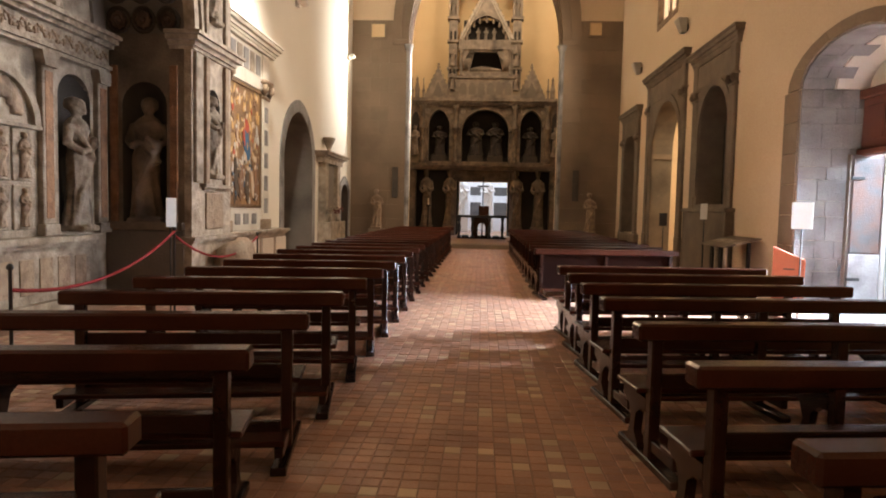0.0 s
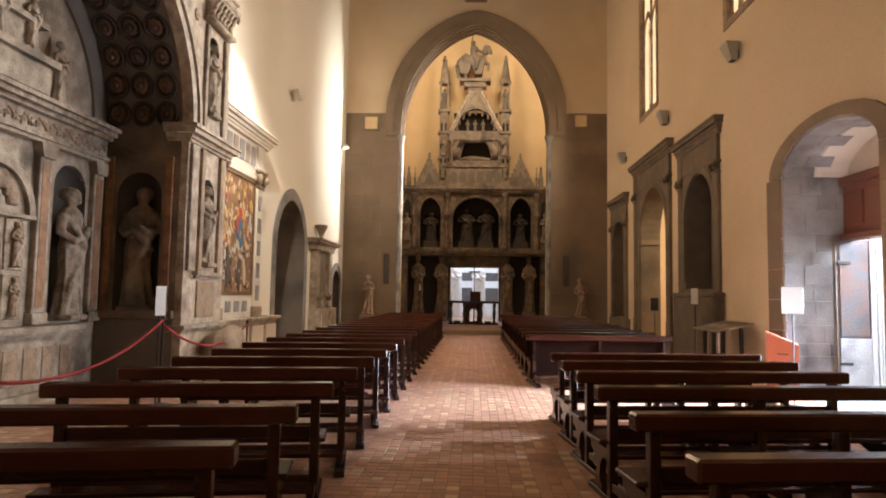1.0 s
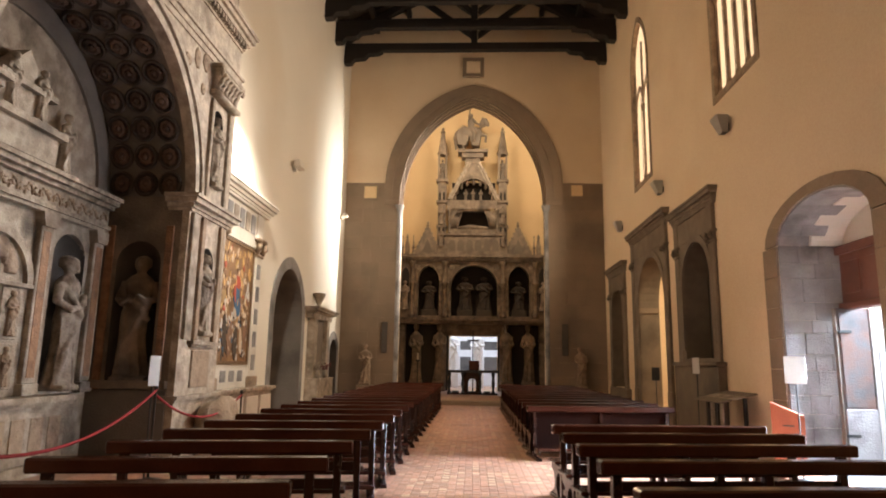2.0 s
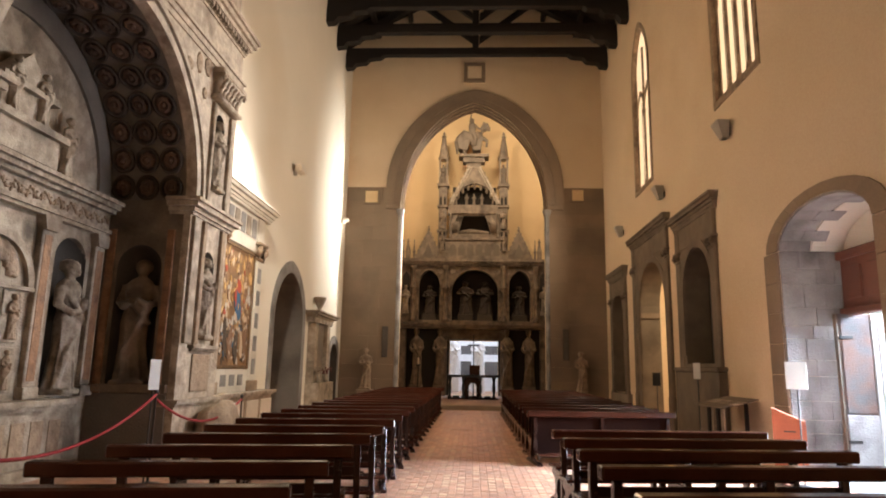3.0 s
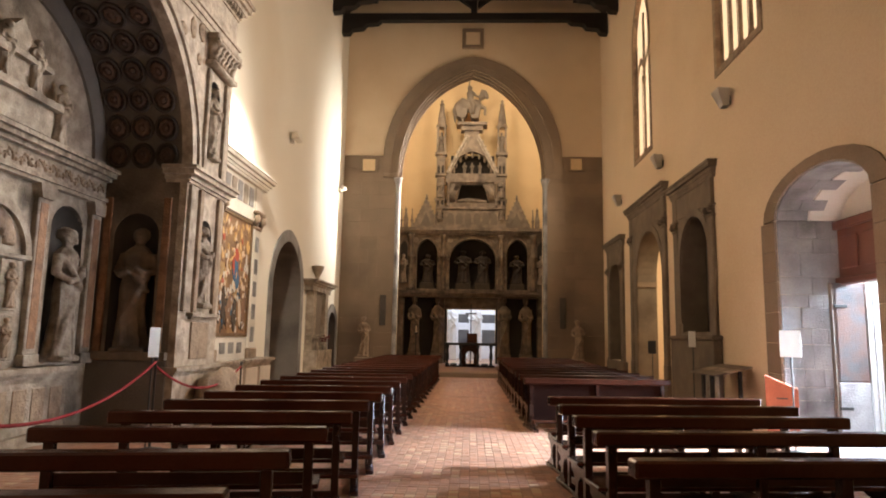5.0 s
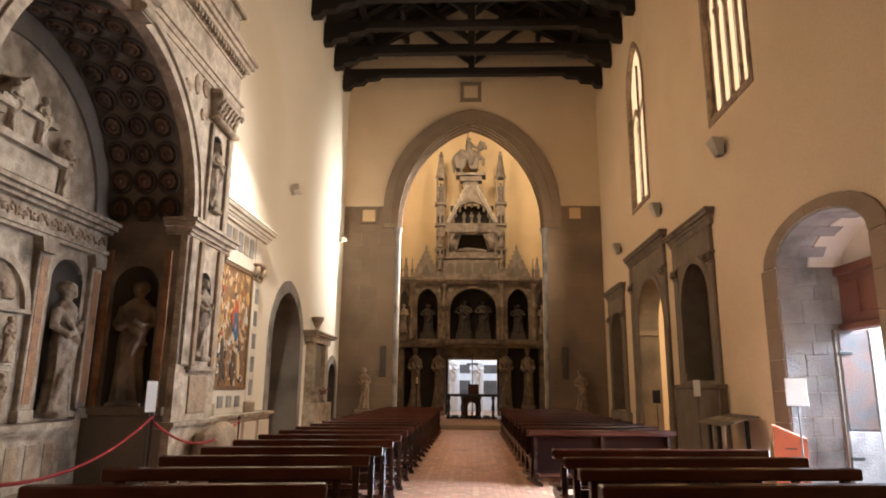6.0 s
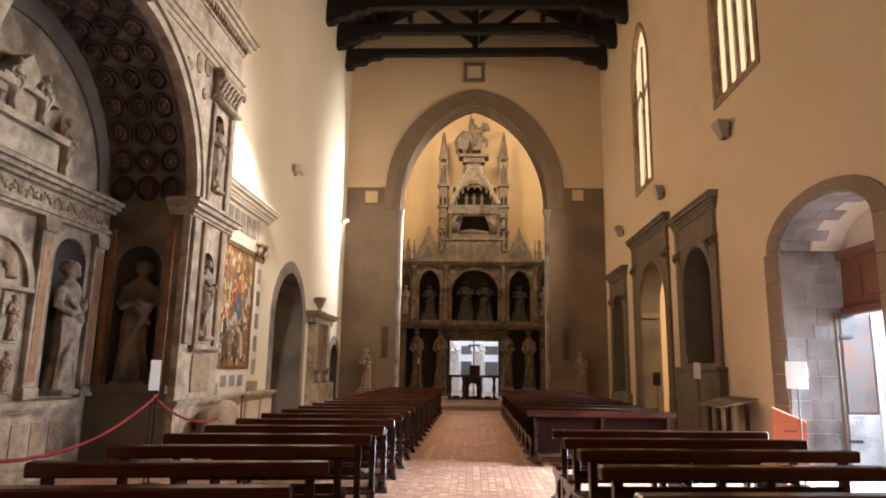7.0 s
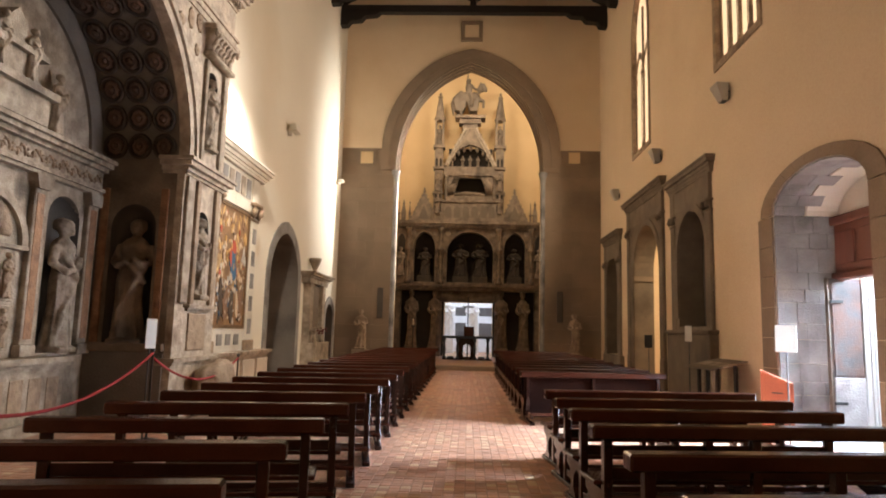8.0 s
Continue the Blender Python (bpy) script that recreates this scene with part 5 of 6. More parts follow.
# ---- end wall: panels, hatch, slots, statues ----
def wall_panel(x0, x1, z0, z1, name, label, m1, m2, rim):
    t = thing(name, pose(0, YE, 0), label, "wall panel", "end wall panels")
    part("frame", add_ring(bmesh.new(), rect(x0 + rim, x1 - rim, z0 + rim, z1 - rim), rect(x0, x1, z0, z1), -0.10, 0, True), m1, t)
    part("field", box(x0 + rim, x1 - rim, -0.06, 0, z0 + rim, z1 - rim), m2, t)
    return t


wall_panel(-4.68, -4.01, 8.32, 8.98, "framed_panel", "square tan plaster panel in a stone rim", STONE, OCHRE, 0.07)
wall_panel(3.97, 4.58, 8.44, 9.06, "framed_panel", "square tan plaster panel in a stone rim", STONE, OCHRE, 0.07)
wall_panel(-0.52, 0.40, 13.80, 14.70, "wall_hatch", "square stone-framed plaster hatch above the arch", STONE, PLASTER, 0.16)
for x in (-3.57, 3.69):
    s = link("stone_slot", box(x - 0.12, x + 0.12, -0.06, 0, 1.98, 3.22, 0.02), NICHE_SHADE, None)
    s.matrix_world = pose(0, YE - 0.03, 0)
    tagged(s, "narrow dark stone slot on the pier", "slot", "pier slots")
for x, sd in ((-4.24, 31), (4.22, 32)):
    p = link("pedestal", box(-0.32, 0.32, -0.28, 0.28, 0, 0.72, 0.03), STONE, None)
    p.matrix_world = pose(x, YE - 0.45, 0)
    tagged(p, "plain grey stone pedestal by the pier", "pedestal", "statue pedestals")
    statue("statue", pose(x, YE - 0.45, 0.72), 1.58, MARBLE_WARM, "small weathered statue on a pedestal by the arch", sd, 1.0, 0.6)

# ---- the tall Gothic tomb ----
TY = 35.0
tomb = thing("gothic_tomb", pose(-0.04, TY, 0.16), "towering grey marble Gothic royal tomb with arches, gables and pinnacles", "tomb")
G = 0.16


def tp(name, bm, m=MARBLE_GREY, label="", smooth=False):
    bm.transform(Matrix.Translation((0, 0, -G)))
    return part(name, bm, m, tomb, label, smooth)


# shade behind the bearing statues is painted onto these walls
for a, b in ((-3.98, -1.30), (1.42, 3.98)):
    tp("lower_wall", box(a, b, 0.35, 0.8, G, 3.75), DEEP_SHADE, "recessed lower wall with its shade painted in")
for x in (-3.85, -1.60, 1.72, 3.85):
    tp("pier", box(x - 0.22, x + 0.22, 0.0, 0.8, G, 3.75, 0.03), TOMB_LOW)
for x in (-3.0, -1.75, 1.85, 3.0):
    tp("pier_plinth", box(x - 0.34, x + 0.34, -0.55, 0.1, G, G + 0.55, 0.03), TOMB_LOW)
bm = add_stack(bmesh.new(), [(-3.98 - p, 3.98 + p, -0.55 - p, 0.9, zz) for z, h, p in ((3.70, 0.10, 0.0), (3.80, 0.10, 0.10), (3.90, 0.12, 0.2)) for zz in (z, z + h)])
tp("lintel", box(-1.38, 1.50, 0.1, 0.8, 3.12, 3.70, 0.02), TOMB_LOW, "dark stone lintel")
tp("lower_ledge", bm, TOMB_LOW, "moulded marble ledge")
BAYS = ((-2.96, -1.82, 6.05, 0.85, 0.15), (-1.16, 1.36, 5.75, 1.16, 0), (1.96, 3.10, 6.05, 0.85, 0.15))
holes = [arched(x0, x1, 4.15, zs, r, pt, 16) for x0, x1, zs, r, pt in BAYS]
tp("arcade", add_slab(bmesh.new(), rect(-3.98, 3.98, 4.02, 7.15), holes, -0.35, 0.05), TOMB_LOW, "arcade of three niches")
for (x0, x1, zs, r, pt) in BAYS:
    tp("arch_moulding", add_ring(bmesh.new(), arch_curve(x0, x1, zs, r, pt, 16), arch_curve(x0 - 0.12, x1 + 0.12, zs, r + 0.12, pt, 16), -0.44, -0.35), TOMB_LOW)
    # niche shade comes from the black colour of the back
    tp("niche_back", box(x0 - 0.1, x1 + 0.1, 0.75, 0.85, 4.05, 7.1), DEEP_SHADE, "niche back painted near-black as shade")
for x in (-3.26, -1.49, 1.66, 3.40):
    col = bmesh.new()
    add_lathe(col, [(0.20, 4.03), (0.20, 4.2), (0.13, 4.3), (0.12, 5.7), (0.2, 5.85), (0.2, 5.95), (0.13, 6.0), (0.12, 6.9), (0.22, 7.1)], x, -0.45, 0, 8)
    tp("column", col, TOMB_LOW, "", True)
bm = add_stack(bmesh.new(), [(-3.98 - 0.3 * p, 3.98 + 0.3 * p, -0.40 - p, 0.9, zz) for z, h, p in ((7.12, 0.10, 0.05), (7.22, 0.10, 0.16), (7.32, 0.16, 0.26)) for zz in (z, z + h)])
tp("upper_ledge", bm, MARBLE_GREY, "moulded marble ledge")


def gable(x, w, z0, z1):
    g = bmesh.new()
    add_prism(g, [(x - w, z0), (x + w, z0), (x, z1)], -0.3, 0.1)
    for s in (-1, 1):
        for k in range(1, 7):
            f = k / 7
            add_lathe(g, [(0.01, -0.05), (0.045, 0.0), (0.03, 0.05), (0.01, 0.07)], x + s * w * (1 - f) + s * 0.015, -0.12, z0 + (z1 - z0) * f + 0.02, 6)
    add_lathe(g, [(0.05, 0), (0.10, 0.06), (0.04, 0.14), (0.07, 0.2), (0.01, 0.3)], x, -0.1, z1 - 0.06, 6)
    return g


for x in (-2.5, 2.5):
    tp("gable", gable(x, 0.80, 7.48, 9.2), MARBLE_GREY, "crocketed side gable")
    tp("gable_panel", add_prism(bmesh.new(), [(x - 0.3, 7.62), (x + 0.3, 7.62), (x, 8.4)], -0.32, -0.28), MARBLE_DARK)
for x in (-3.62, 3.62):
    g = bmesh.new()
    add_box(g, x - 0.12, x + 0.12, -0.3, -0.06, 7.48, 7.95)
    add_lathe(g, [(0.15, 0.0), (0.1, 0.2), (0.05, 0.5), (0.08, 0.55), (0.01, 0.75)], x, -0.18, 7.95, 6)
    tp("small_pinnacle", g)
# balustrade, sarcophagus chamber, canopy
tp("balustrade", box(-1.50, 1.58, -0.50, 0.4, 7.48, 8.52, 0.02))
for k in range(6):
    x = -1.36 + 0.48 * k
    # flush darker patch, imitating the shade of a shallow arch
    tp("blind_arch", add_prism(bmesh.new(), arched(x + 0.05, x + 0.40, 7.68, 8.10, 0.22, 0.1, 8), -0.503, -0.45), MARBLE_DARK)
tp("balustrade_cap", box(-1.6, 1.68, -0.58, 0.4, 8.52, 8.66, 0.02))
sarc = add_slab(bmesh.new(), rect(-1.38, 1.44, 8.66, 10.05), [[(-0.86, 8.92), (0.96, 8.92), (0.66, 9.95), (-0.58, 9.95)]], -0.42, -0.2)
tp("chamber_front", sarc, MARBLE_GREY, "chamber front with parted stone curtains")
# painted shade again, for the inside of the chamber
tp("chamber_back", box(-1.3, 1.4, 0.35, 0.45, 8.66, 10.05), DEEP_SHADE)
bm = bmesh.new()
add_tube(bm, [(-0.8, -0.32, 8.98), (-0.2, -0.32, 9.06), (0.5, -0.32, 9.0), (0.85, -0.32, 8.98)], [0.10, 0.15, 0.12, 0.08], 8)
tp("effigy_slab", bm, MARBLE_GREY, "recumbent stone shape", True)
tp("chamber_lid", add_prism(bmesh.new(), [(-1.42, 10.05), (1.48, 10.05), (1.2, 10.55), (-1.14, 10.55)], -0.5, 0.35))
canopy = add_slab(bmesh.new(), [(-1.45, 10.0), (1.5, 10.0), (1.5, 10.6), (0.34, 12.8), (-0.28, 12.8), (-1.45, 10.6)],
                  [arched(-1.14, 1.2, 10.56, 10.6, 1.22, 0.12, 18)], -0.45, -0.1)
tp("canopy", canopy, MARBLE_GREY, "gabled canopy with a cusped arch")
# black back paints the shade under the canopy
tp("canopy_back", box(-1.2, 1.25, 0.2, 0.3, 10.0, 11.75), DEEP_SHADE)
for k in range(9):
    a = math.pi * (k + 0.5) / 9
    x, z = 0.03 + 1.06 * math.cos(a), 10.62 + 1.12 * math.sin(a)
    c = bmesh.new()
    add_lathe(c, [(0.02, -0.26), (0.09, -0.16), (0.07, 0.0), (0.10, 0.12)], x, -0.3, z, 6)
    tp("cusp", c, MARBLE_GREY, "hanging cusp", True)
for x in (-0.42, 0.0, 0.44):
    c = bmesh.new()
    add_figure(c, 0.72, x, 0.0, 10.58, int(20 + x * 10))
    fuse(c, 0.014)
    tp("relief", c, MARBLE_DARK, "small standing stone shape", True)
for s in (-1, 1):
    g = bmesh.new()
    for k in range(1, 7):
        f = k / 7
        add_lathe(g, [(0.02, -0.07), (0.055, 0.0), (0.035, 0.06), (0.01, 0.08)], 0.03 + s * (1.5 - 1.1 * f), -0.28, 10.62 + 2.1 * f, 6)
    tagged(tp("crocket_band", g), "small leaf crockets along the gable", kind="stuff")
    x = -0.04 + s * 1.69
    pn = bmesh.new()
    add_stack(pn, [(x - w, x + w, -0.28 - w, -0.28 + w, z) for z0, z1, w in ((7.48, 9.0, 0.24), (9.0, 9.12, 0.30), (9.12, 10.4, 0.22), (10.4, 10.52, 0.30), (10.52, 11.6, 0.23), (11.6, 11.75, 0.32)) for z in (z0, z1)])
    for dx in (-1, 1):
        for dy in (-1, 1):
            tp("pinnacle_post", box(x + dx * 0.20 - 0.05, x + dx * 0.20 + 0.05, -0.28 + dy * 0.2 - 0.05, -0.28 + dy * 0.2 + 0.05, 11.75, 13.2))
    tp("spire", add_lathe(bmesh.new(), [(0.30, -0.18), (0.32, -0.02), (0.26, 0), (0.2, 0.5), (0.1, 1.15), (0.15, 1.22), (0.05, 1.3), (0.09, 1.4), (0.01, 1.5)], x, -0.28, 13.38, 8))
    tp("pinnacle", pn, MARBLE_GREY, "tall tabernacle pinnacle with a spire")
    c = bmesh.new()
    add_figure(c, 1.2, x, -0.28, 11.76, 60 + s)
    fuse(c, 0.02)
    tp("relief", c, MARBLE_DARK, "small standing stone shape", True)
    for z in (9.14, 7.9):
        c = bmesh.new()
        add_figure(c, 1.05, x, -0.58, z, 70 + s)
        fuse(c, 0.02)
        tp("relief", c, MARBLE_GREY, "small standing stone shape", True)
bm = add_stack(bmesh.new(), [(-0.03 - w, -0.03 + w, -0.28 - 0.5 * w, -0.28 + 0.5 * w, zz) for z, h, w in ((12.66, 0.34, 0.42), (13.0, 0.12, 0.62), (13.12, 0.17, 0.60), (13.29, 0.16, 0.84)) for zz in (z, z + h)])
tp("rider_base", bm, MARBLE_GREY, "moulded base block")

# raised mouldings along the gable, curtains of the chamber, wing niches
for s in (-1, 1):
    for off, wd, dp in ((0.0, 0.10, 0.56), (0.17, 0.05, 0.50)):
        xa, xb = 0.03 + s * (1.47 - off), 0.03 + s * (0.33 - off * 0.8)
        za, zb = 10.60 - off * 0.2, 12.78 - off * 0.3
        tp("gable_moulding", add_prism(bmesh.new(), [(xa, za), (xa - s * wd * 1.5, za), (xb - s * wd * 0.9, zb - wd * 0.6), (xb, zb)], -dp, -0.44), FRONT, "pale raking moulding")
    tp("chamber_column", add_lathe(bmesh.new(), [(0.10, 8.67), (0.10, 8.75), (0.06, 8.80), (0.055, 9.82), (0.10, 9.93), (0.10, 10.04)], 0.03 + s * 1.30, -0.50, 0, 8), MARBLE_GREY, "", True)
    for k in range(3):
        c = bmesh.new()
        xk = 0.03 + s * (0.98 + 0.10 * k)
        add_tube(c, [(0.03 + s * (0.62 + 0.12 * k), -0.46, 9.92), (xk - s * 0.05, -0.50, 9.45), (xk, -0.47, 8.98)], [0.05, 0.09, 0.05], 7)
        tp("stone_curtain", c, MARBLE_GREY, "drawn curtain carved in marble", True)
    xw = 0.08 + s * 3.74
    # no hollow here: a black arch on the face paints the niche's shade
    tp("wing_niche", add_prism(bmesh.new(), arched(xw - 0.20, xw + 0.20, 4.5, 6.35, 0.42, 0.2, 10), -0.37, -0.33), DEEP_SHADE, "flat arched patch painted as a niche's shade")
    c = bmesh.new()
    add_figure(c, 1.55, xw, -0.52, 4.45, 90 + s)
    fuse(c, 0.025)
    tp("relief", c, MARBLE_GREY, "pale standing stone shape", True)
    c = bmesh.new()
    for q in (-0.30, 0.30):
        add_lathe(c, [(0.06, 7.48), (0.06, 7.85), (0.10, 7.9), (0.05, 8.0), (0.02, 8.45), (0.04, 8.5), (0.005, 8.6)], 0.05 + s * 3.62 + q, -0.3, 0, 6)
    tp("small_pinnacle", c, MARBLE_GREY)
    for zb in (7.95, 8.75, 9.55, 10.55):
        for q in (-1, 1):
            # small black slits painted on, shade without depth
            tp("blind_slit", add_prism(bmesh.new(), arched(-0.04 + s * 1.69 + q * 0.11 - 0.06, -0.04 + s * 1.69 + q * 0.11 + 0.06, zb, zb + 0.32, 0.14, 0.2, 6), -0.535, -0.49), DEEP_SHADE)
band = bmesh.new()
for k in range(40):
    add_lathe(band, [(0.01, -0.10), (0.05, -0.04), (0.035, 0.0)], -3.9 + 0.2 * k, -0.58, 7.22, 6)
tagged(tp("pendant_row", band, MARBLE_GREY), "row of small hanging leaf pendants", kind="stuff")
quat = bmesh.new()
for x in (-1.12, 1.32, -3.02, 3.16, -1.80, 1.92):
    add_lathe(quat, [(0.16, 0.0), (0.13, 0.03), (0.06, 0.02), (0.03, 0.05)], 0, 0, 0, 8)
    quat.verts.ensure_lookup_table()
    bmesh.ops.transform(quat, matrix=Matrix.Translation((x, -0.35, 6.82)) @ Matrix.Rotation(radians(90), 4, "X"), verts=quat.verts[-32:])
tagged(tp("spandrel_rosettes", quat, MARBLE_GREY), "carved rosettes between the arches", kind="stuff")

# equestrian statue on top
bm = bmesh.new()
add_tube(bm, [(-0.80, 0, 1.0), (-0.58, 0, 1.14), (-0.15, 0, 1.02), (0.25, 0, 1.10), (0.44, 0, 1.16)], [0.25, 0.40, 0.34, 0.37, 0.22], 14)
add_tube(bm, [(0.30, 0, 1.20), (0.50, 0, 1.55), (0.56, 0, 1.82)], [0.29, 0.21, 0.15], 10)
add_tube(bm, [(0.46, 0, 1.88), (0.68, 0, 1.86), (0.82, 0, 1.62), (0.84, 0, 1.50)], [0.12, 0.15, 0.11, 0.08], 10)
for q in (-0.06, 0.06):
    add_lathe(bm, [(0.04, 0.0), (0.03, 0.08), (0.005, 0.13)], 0.54, q, 1.94, 6)
for x0, x1, y in ((-0.66, -0.74, 0.17), (-0.58, -0.50, -0.17), (0.28, 0.20, 0.16)):
    add_tube(bm, [(x0, y, 1.0), (x0 - 0.06, y, 0.5), (x1, y, 0.0)], [0.19, 0.10, 0.08], 8)
add_tube(bm, [(0.38, -0.16, 1.0), (0.72, -0.16, 0.86), (0.70, -0.16, 0.48)], [0.16, 0.09, 0.07], 8)
add_tube(bm, [(-0.92, 0, 1.15), (-1.02, 0, 0.8), (-0.96, 0, 0.1)], [0.09, 0.12, 0.05], 8)
add_prism(bm, [(-0.86, 0.32), (-0.42, 0.26), (-0.28, 0.55), (-0.34, 1.2), (-0.80, 1.25), (-0.98, 0.85)], -0.30, 0.30)
add_prism(bm, [(-0.05, 0.25), (0.36, 0.25), (0.46, 0.9), (0.3, 1.25), (-0.12, 1.2), (-0.16, 0.6)], -0.30, 0.30)
add_lathe(bm, [(0.22, 1.25), (0.19, 1.5), (0.22, 1.78), (0.17, 1.95), (0.06, 2.0), (0.11, 2.08), (0.12, 2.18), (0.03, 2.27)], -0.12, 0, 0, 12, 1, 0.8)
add_tube(bm, [(-0.14, -0.1, 1.88), (-0.24, -0.22, 2.0), (-0.2, -0.26, 2.2), (-0.16, -0.26, 2.7)], [0.08, 0.07, 0.045, 0.02], 8)
add_tube(bm, [(0.0, -0.1, 1.85), (0.18, -0.22, 1.6), (0.36, -0.1, 1.55)], [0.08, 0.07, 0.05], 8)
add_tube(bm, [(-0.08, -0.28, 1.3), (0.08, -0.40, 0.95), (0.02, -0.40, 0.5)], [0.14, 0.10, 0.07], 8)
fuse(bm, 0.035)
eq = link("equestrian_statue", bm, MARBLE_DARK, None, "", True)
eq.matrix_world = pose(-0.06, TY - 0.28, 13.45)
tagged(eq, "grey marble equestrian statue crowning the tomb", "statue")
# supporting and seated figures
for x, sd in ((-3.04, 41), (-1.79, 42), (1.81, 43), (2.96, 44)):
    statue("statue", pose(x, TY - 0.25, G + 0.55) @ Matrix.Diagonal((0.72, 0.8, 1, 1)), 3.0, TOMB_LOW, "tall robed grey marble statue bearing the tomb ledge", sd, 1.0, 0.3, False, "bearing statues")
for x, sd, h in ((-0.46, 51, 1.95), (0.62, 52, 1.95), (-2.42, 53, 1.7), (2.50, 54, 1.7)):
    # throne takes the shade colour of its niche
    b = link("stone_throne", box(-0.42, 0.42, -0.28, 0.3, 0, 0.5, 0.03), MARBLE_SHADE, None)
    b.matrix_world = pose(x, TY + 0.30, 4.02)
    tagged(b, "low stone throne block darkened as shade in a tomb niche", "throne", "tomb thrones")
    # statue coloured dark to look shaded inside its niche
    statue("statue", pose(x, TY + 0.25, 4.52) @ Matrix.Diagonal((1.5, 1.2, 1, 1)), h * 0.92, RECESS_SHADE, "seated-height robed statue in a tomb niche", sd, 1.0, 0.2, False, "niche statues")

# ---- high altar and the chapel beyond ----
ha = thing("altar_table", pose(0.0, 31.5, G), "dark wooden altar table on turned legs", "altar table")
part("top", box(-1.25, 1.25, -0.4, 0.4, 1.02, 1.14, 0.015), BLACK, ha)
for x in (-1.1, -0.45, 0.36, 1.0):
    part("leg", add_lathe(bmesh.new(), [(0.10, 0.0), (0.10, 0.1), (0.05, 0.2), (0.09, 0.5), (0.05, 0.8), (0.09, 0.95), (0.09, 1.02)], x, -0.25, 0, 10), BLACK, ha, "", True)
part("front_panel", add_slab(bmesh.new(), rect(-0.42, 0.40, 0.05, 1.02), [arched(-0.19, 0.17, 0.16, 0.56, 0.2, 0, 10)], -0.30, -0.26), PEW, ha, "dark front panel with an arched opening")
for x in (-0.80, 0.70):
    part("pedestal_foot", box(x - 0.16, x + 0.16, -0.3, 0.2, 0.06, 0.16, 0.02), BLACK, ha)
part("base_board", box(-1.2, 1.2, -0.36, 0.36, 0.0, 0.06), PEW, ha)
tbx = link("lectern_box", box(-0.25, 0.25, -0.18, 0.18, 0, 0.46, 0.02), PEW_RED, None)
tbx.matrix_world = pose(0.08, 31.4, G + 1.14)
tagged(tbx, "dark red wooden box standing on the altar table", "box")
cr = thing("altar_cross", pose(0.02, 32.2, G), "slim dark standing cross behind the altar", "cross")
part("staff", add_lathe(bmesh.new(), [(0.18, 0), (0.16, 0.06), (0.03, 0.1), (0.025, 3.1)], n=10), BLACK, cr)
part("arms", box(-0.28, 0.28, -0.03, 0.03, 2.55, 2.62), BLACK, cr)
for x, sd in ((-1.25, 81), (0.30, 82)):
    p = link("pedestal", box(-0.4, 0.4, -0.3, 0.3, 0, 0.9, 0.03), WHITE_STAT, None)
    p.matrix_world = pose(x, 40.6, G)
    tagged(p, "white marble pedestal in the far chapel", "pedestal", "chapel pedestals")
    statue("statue", pose(x, 40.6, G + 0.9), 2.6, WHITE_STAT, "bright white marble statue in the far chapel", sd, 1.2, 0.4, True, "chapel statues")
for x0, x1 in ((-0.8, -0.1), (0.75, 2.1)):
    for z0, z1 in ((0.9, 1.9), (2.35, 2.9)):
        b = link("wall_panel", box(x0, x1, -0.05, 0.05, z0, z1, 0.01), SLATE, None)
        b.matrix_world = pose(0, 42.2, G)
        tagged(b, "dark grey-red marble panel of the chapel wall", "wall panel", "chapel panels")
# floor-standing cross or candle stand by the tomb
cs = thing("candle_stand", pose(-2.55, 30.2, G), "black iron candle stand in the chancel", "candle stand")
part("base", add_lathe(bmesh.new(), [(0.2, 0), (0.18, 0.05), (0.03, 0.1)], n=12), BLACK, cs, "", True)
part("stem", add_lathe(bmesh.new(), [(0.025, 0.08), (0.025, 1.5), (0.12, 1.55), (0.12, 1.58), (0.03, 1.6)], n=10), BLACK, cs, "", True)
part("candle", add_lathe(bmesh.new(), [(0.03, 1.6), (0.03, 1.9)], n=8), CLOTH, cs, "cream candle")


# ---- stone blocks of the end wall, portal and arches ----
def chamfered(w, h, d, c=0.005):
    """A block w wide, h high, d deep: front face at y = -d, chamfered edges."""
    bm = bmesh.new()
    back = [bm.verts.new((x, 0, z)) for x, z in rect(-w / 2, w / 2, 0, h)]
    rim = [bm.verts.new((x, -d + c, z)) for x, z in rect(-w / 2, w / 2, 0, h)]
    face = [bm.verts.new((x, -d, z)) for x, z in rect(-w / 2 + c, w / 2 - c, c, h - c)]
    bm.faces.new(face)
    for a, b in ((back, rim), (rim, face)):
        for i in range(4):
            bm.faces.new((a[i], a[(i + 1) % 4], b[(i + 1) % 4], b[i]))
    return bm


BLOCKS = {}


def block(parent, x, z, w, h, d, m, y=0.0, turn=None):
    key = (round(w, 3), round(h, 3), round(d, 3), m.name)
    if key not in BLOCKS:
        me = bpy.data.meshes.new("block")
        b = chamfered(w, h, d)
        bmesh.ops.recalc_face_normals(b, faces=b.faces)
        b.to_mesh(me)
        b.free()
        me.materials.append(m)
        BLOCKS[key] = me
    return share("block", BLOCKS[key], parent, (turn or Matrix()) @ Matrix.Translation((x, y, z)))


rnd = random.Random(12)
for side, x0, x1 in ((-1, XL + 0.005, -3.12), (1, 3.02, XR - 0.005)):
    z, k = 0.0, 0
    while z < 9.0:
        n = 3 if k % 2 else 2
        w = (x1 - x0) / n
        for i in range(n):
            block(wall_end, x0 + w * (i + 0.5), z, w - 0.002, 0.565, 0.03 + 0.002 * (i % 2), STONE)
        z, k = z + 0.567, k + 1
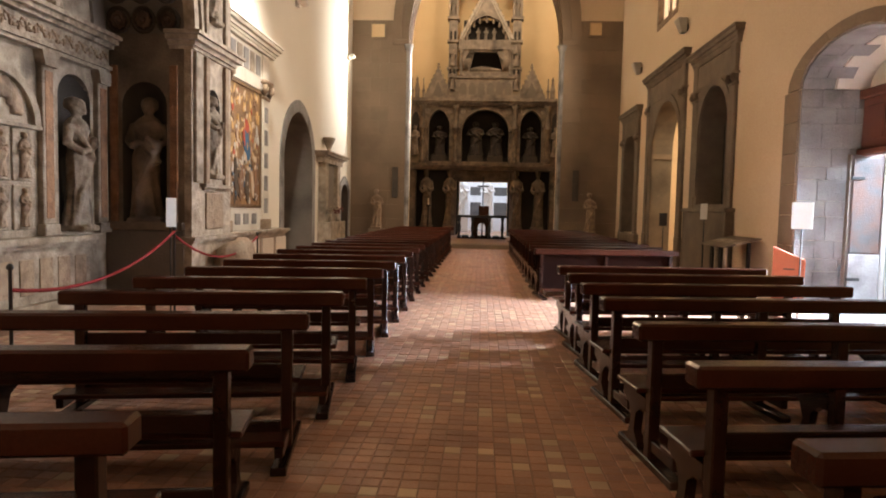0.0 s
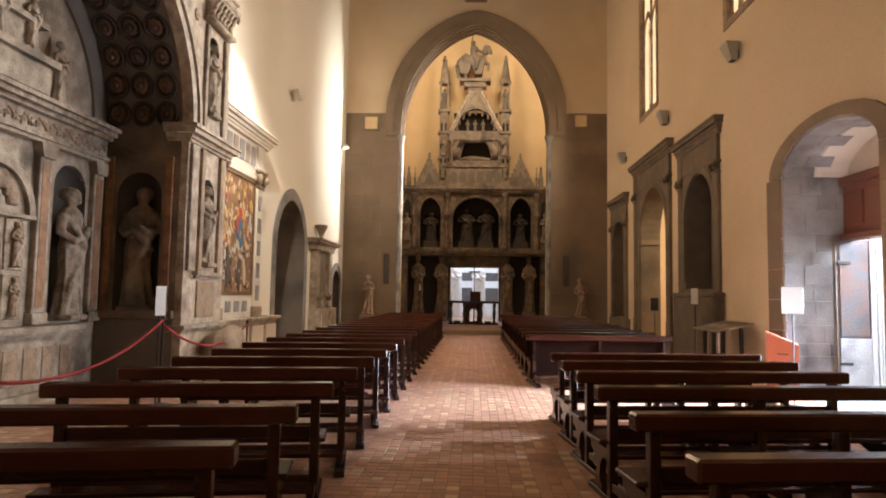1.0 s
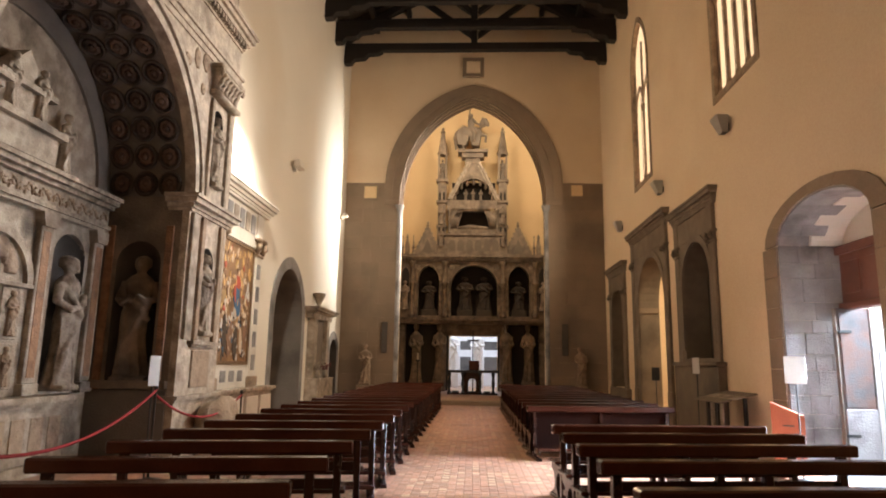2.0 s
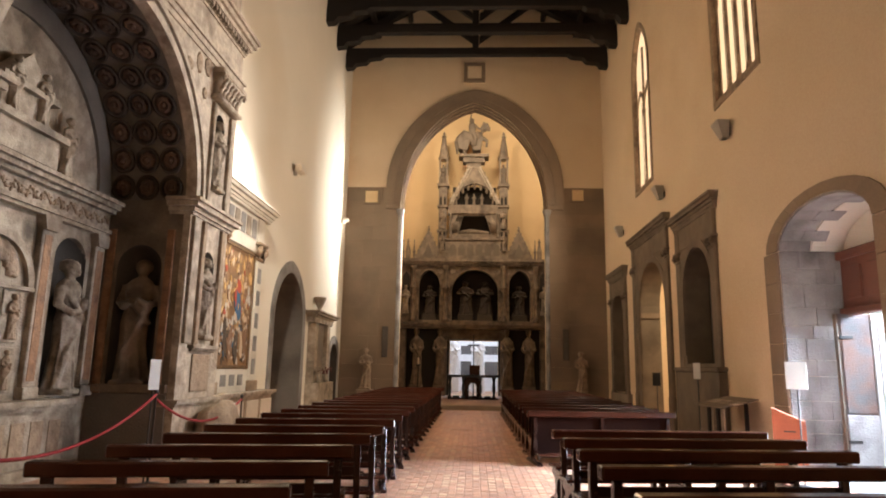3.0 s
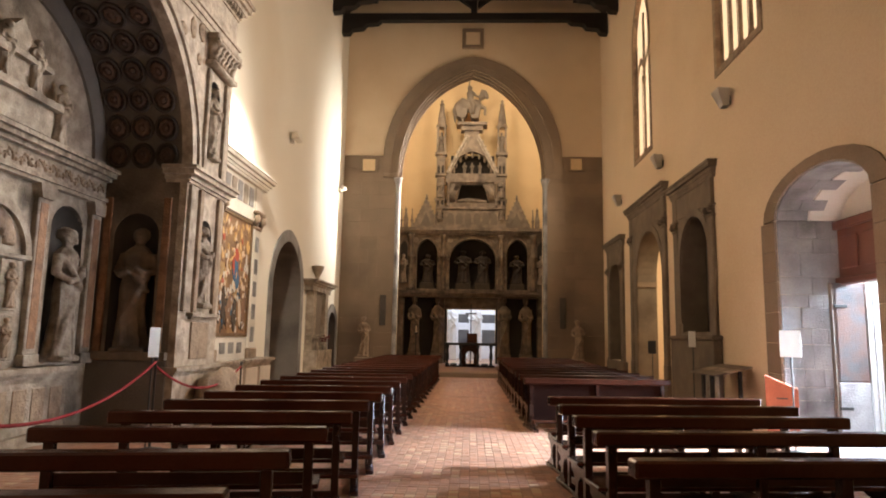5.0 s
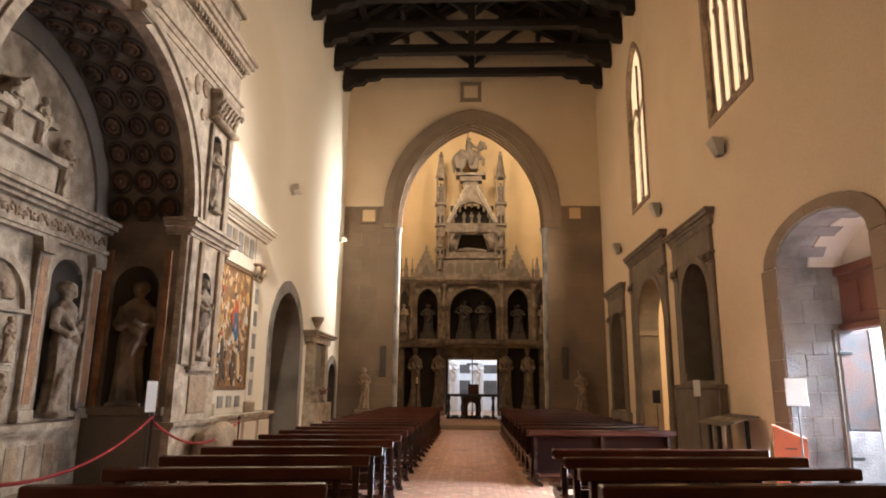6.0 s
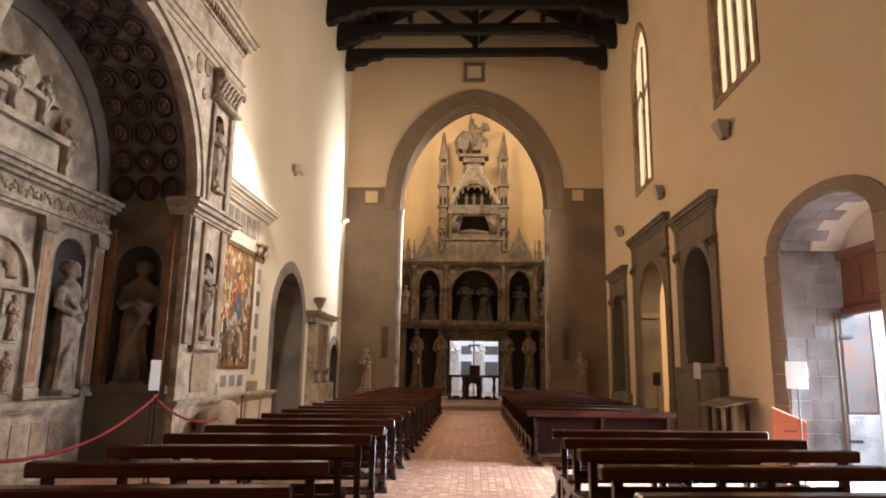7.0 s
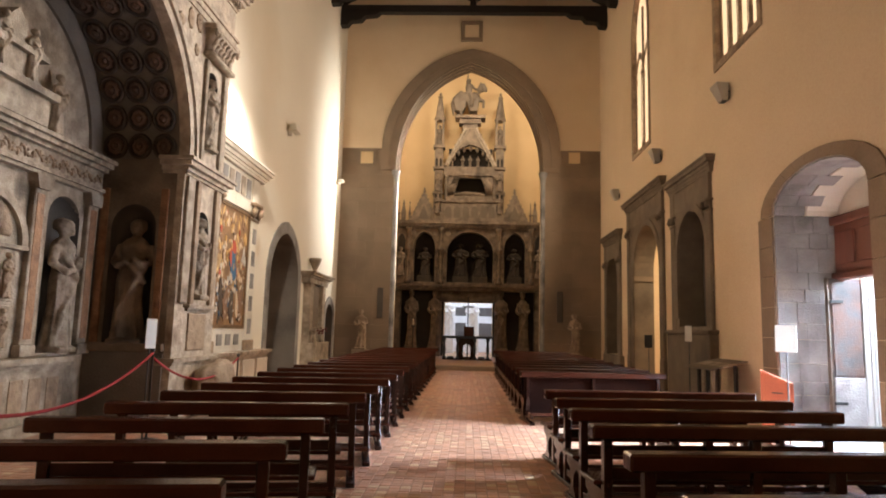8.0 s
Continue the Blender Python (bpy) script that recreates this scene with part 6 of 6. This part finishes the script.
# portal: far and near jambs in courses, arch stones, and the flat surround
for face, yy in ((0, 11.33), (1, 8.60)):
    turn = Matrix.Translation((-yy, 0, 0)) @ Matrix.Rotation(radians(90 if face == 0 else -90), 4, "Z")
    z, k = 0.0, 0
    while z < 3.70:
        h = min((0.27, 0.36, 0.22, 0.31, 0.41)[k % 5], 3.72 - z)
        xs = [0.0, rnd.uniform(0.24, 0.5), rnd.uniform(0.6, 0.8), rnd.uniform(0.9, 1.1), 1.29] if k % 2 else [0.0, rnd.uniform(0.3, 0.6), rnd.uniform(0.75, 0.98), 1.29]
        for a, b in zip(xs, xs[1:]):
            u = (a + b) / 2
            block(door, u if face == 0 else -u, z, b - a - 0.004, h - 0.004, 0.025 + rnd.choice((0, 0.003, 0.006)), STONE_PALE, 0.0, turn)
        z, k = z + h, k + 1
n = 11
ci, co = arch_curve(pa, pb, 3.72, 0.62, 0, n), arch_curve(pa + 0.035, pb - 0.035, 3.72, 0.585, 0, n)
for i in range(n):
    d1 = 0.78 if i % 2 else 0.52
    cuts = ((0.0, d1 * 0.45), (d1 * 0.45 + 0.008, d1)) if i % 2 else ((0.0, d1),)
    for d0, de in cuts:
        bm = add_ring(bmesh.new(), [co[i], (co[i + 1][0] + 0.006, co[i + 1][1])], [ci[i], (ci[i + 1][0] + 0.006, ci[i + 1][1])], d0, de)
        part("arch_stone", bm, STONE_PALE, door)
n = 13
si, so = arch_curve(pa - 0.0, pb + 0.0, 3.72, 0.62, 0, n), arch_curve(pa - 0.42, pb + 0.42, 3.72, 0.80, 0, n)
for i in range(n):
    bm = add_ring(bmesh.new(), [si[i], (si[i + 1][0] + 0.008, si[i + 1][1])], [so[i], (so[i + 1][0] + 0.008, so[i + 1][1])], -0.035, 0.0)
    part("voussoir", bm, STONE, door)
for x0 in (pa - 0.52, pb):
    z, k = 0.0, 0
    while z < 3.7:
        h = min(0.53, 3.90 - z)
        block(door, x0 + 0.26, z, 0.515 if z < 3.5 else 0.515, h - 0.008, 0.036, STONE)
        z, k = z + 0.53, k + 1

# ---- floor of small square bricks, laid in straight rows ----
BW, GAP = 0.108, 0.006


def brick_verts(x, y, w, d, h, c=0.004):
    a = [(x, y), (x + w, y), (x + w, y + d), (x, y + d)]
    b = [(x + c, y + c), (x + w - c, y + c), (x + w - c, y + d - c), (x + c, y + d - c)]
    return [(p, q, h - c - 0.012) for p, q in a] + [(p, q, h - c) for p, q in a] + [(p, q, h) for p, q in b]


BRICK_FACES = [(8, 9, 10, 11)] + [(i, (i + 1) % 4, 4 + (i + 1) % 4, 4 + i) for i in range(4)] + [(4 + i, 4 + (i + 1) % 4, 8 + (i + 1) % 4, 8 + i) for i in range(4)]
floor_ob = bpy.data.objects["floor"]
rnd = random.Random(77)
meshes = {}
for kind, m in (("red", BRICK), ("pale", BRICK_PALE)):
    me = bpy.data.meshes.new("brick")
    me.from_pydata(brick_verts(0, 0, BW - GAP, BW - GAP, 0.0), [], BRICK_FACES)
    me.materials.append(m)
    meshes[kind] = me
rest = {"red": ([], []), "pale": ([], [])}
rows, cols = int((YE + 3.6) / BW), int((XR - XL - 0.02) / BW)
for row in range(rows):
    for col in range(cols):
        x, y = XL + 0.012 + col * BW + rnd.uniform(-0.002, 0.002), -4.0 + row * BW
        across, along = noise.noise((x * 1.1, y * 2.6, 3.0)), noise.noise((x * 3.1, y * 0.9, 8.0))
        pale = (max(across, along) > 0.22 and col % 2 == 0 and row % 2 == 0 and rnd.random() < 0.8) or rnd.random() < 0.02
        kind, h = "pale" if pale else "red", rnd.uniform(-0.002, 0.002)
        if -0.66 < x < 0.52 and 3.0 < y < 5.8:
            share("brick", meshes[kind], floor_ob, Matrix.Translation((x, y, h)))
            continue
        vs, fs = rest[kind]
        n0 = len(vs)
        vs += brick_verts(x, y, BW - GAP, BW - GAP, h)
        fs += [tuple(n0 + i for i in f) for f in BRICK_FACES]
for kind, m in (("red", BRICK_FIELD), ("pale", BRICK_PALE)):
    me = bpy.data.meshes.new("brick_field")
    me.from_pydata(rest[kind][0], [], rest[kind][1])
    me.materials.append(m)
    ob = new("brick_field", me)
    ob.parent = floor_ob
    tagged(ob, "worn terracotta floor bricks" if kind == "red" else "pale buff floor bricks", "", "", "stuff")
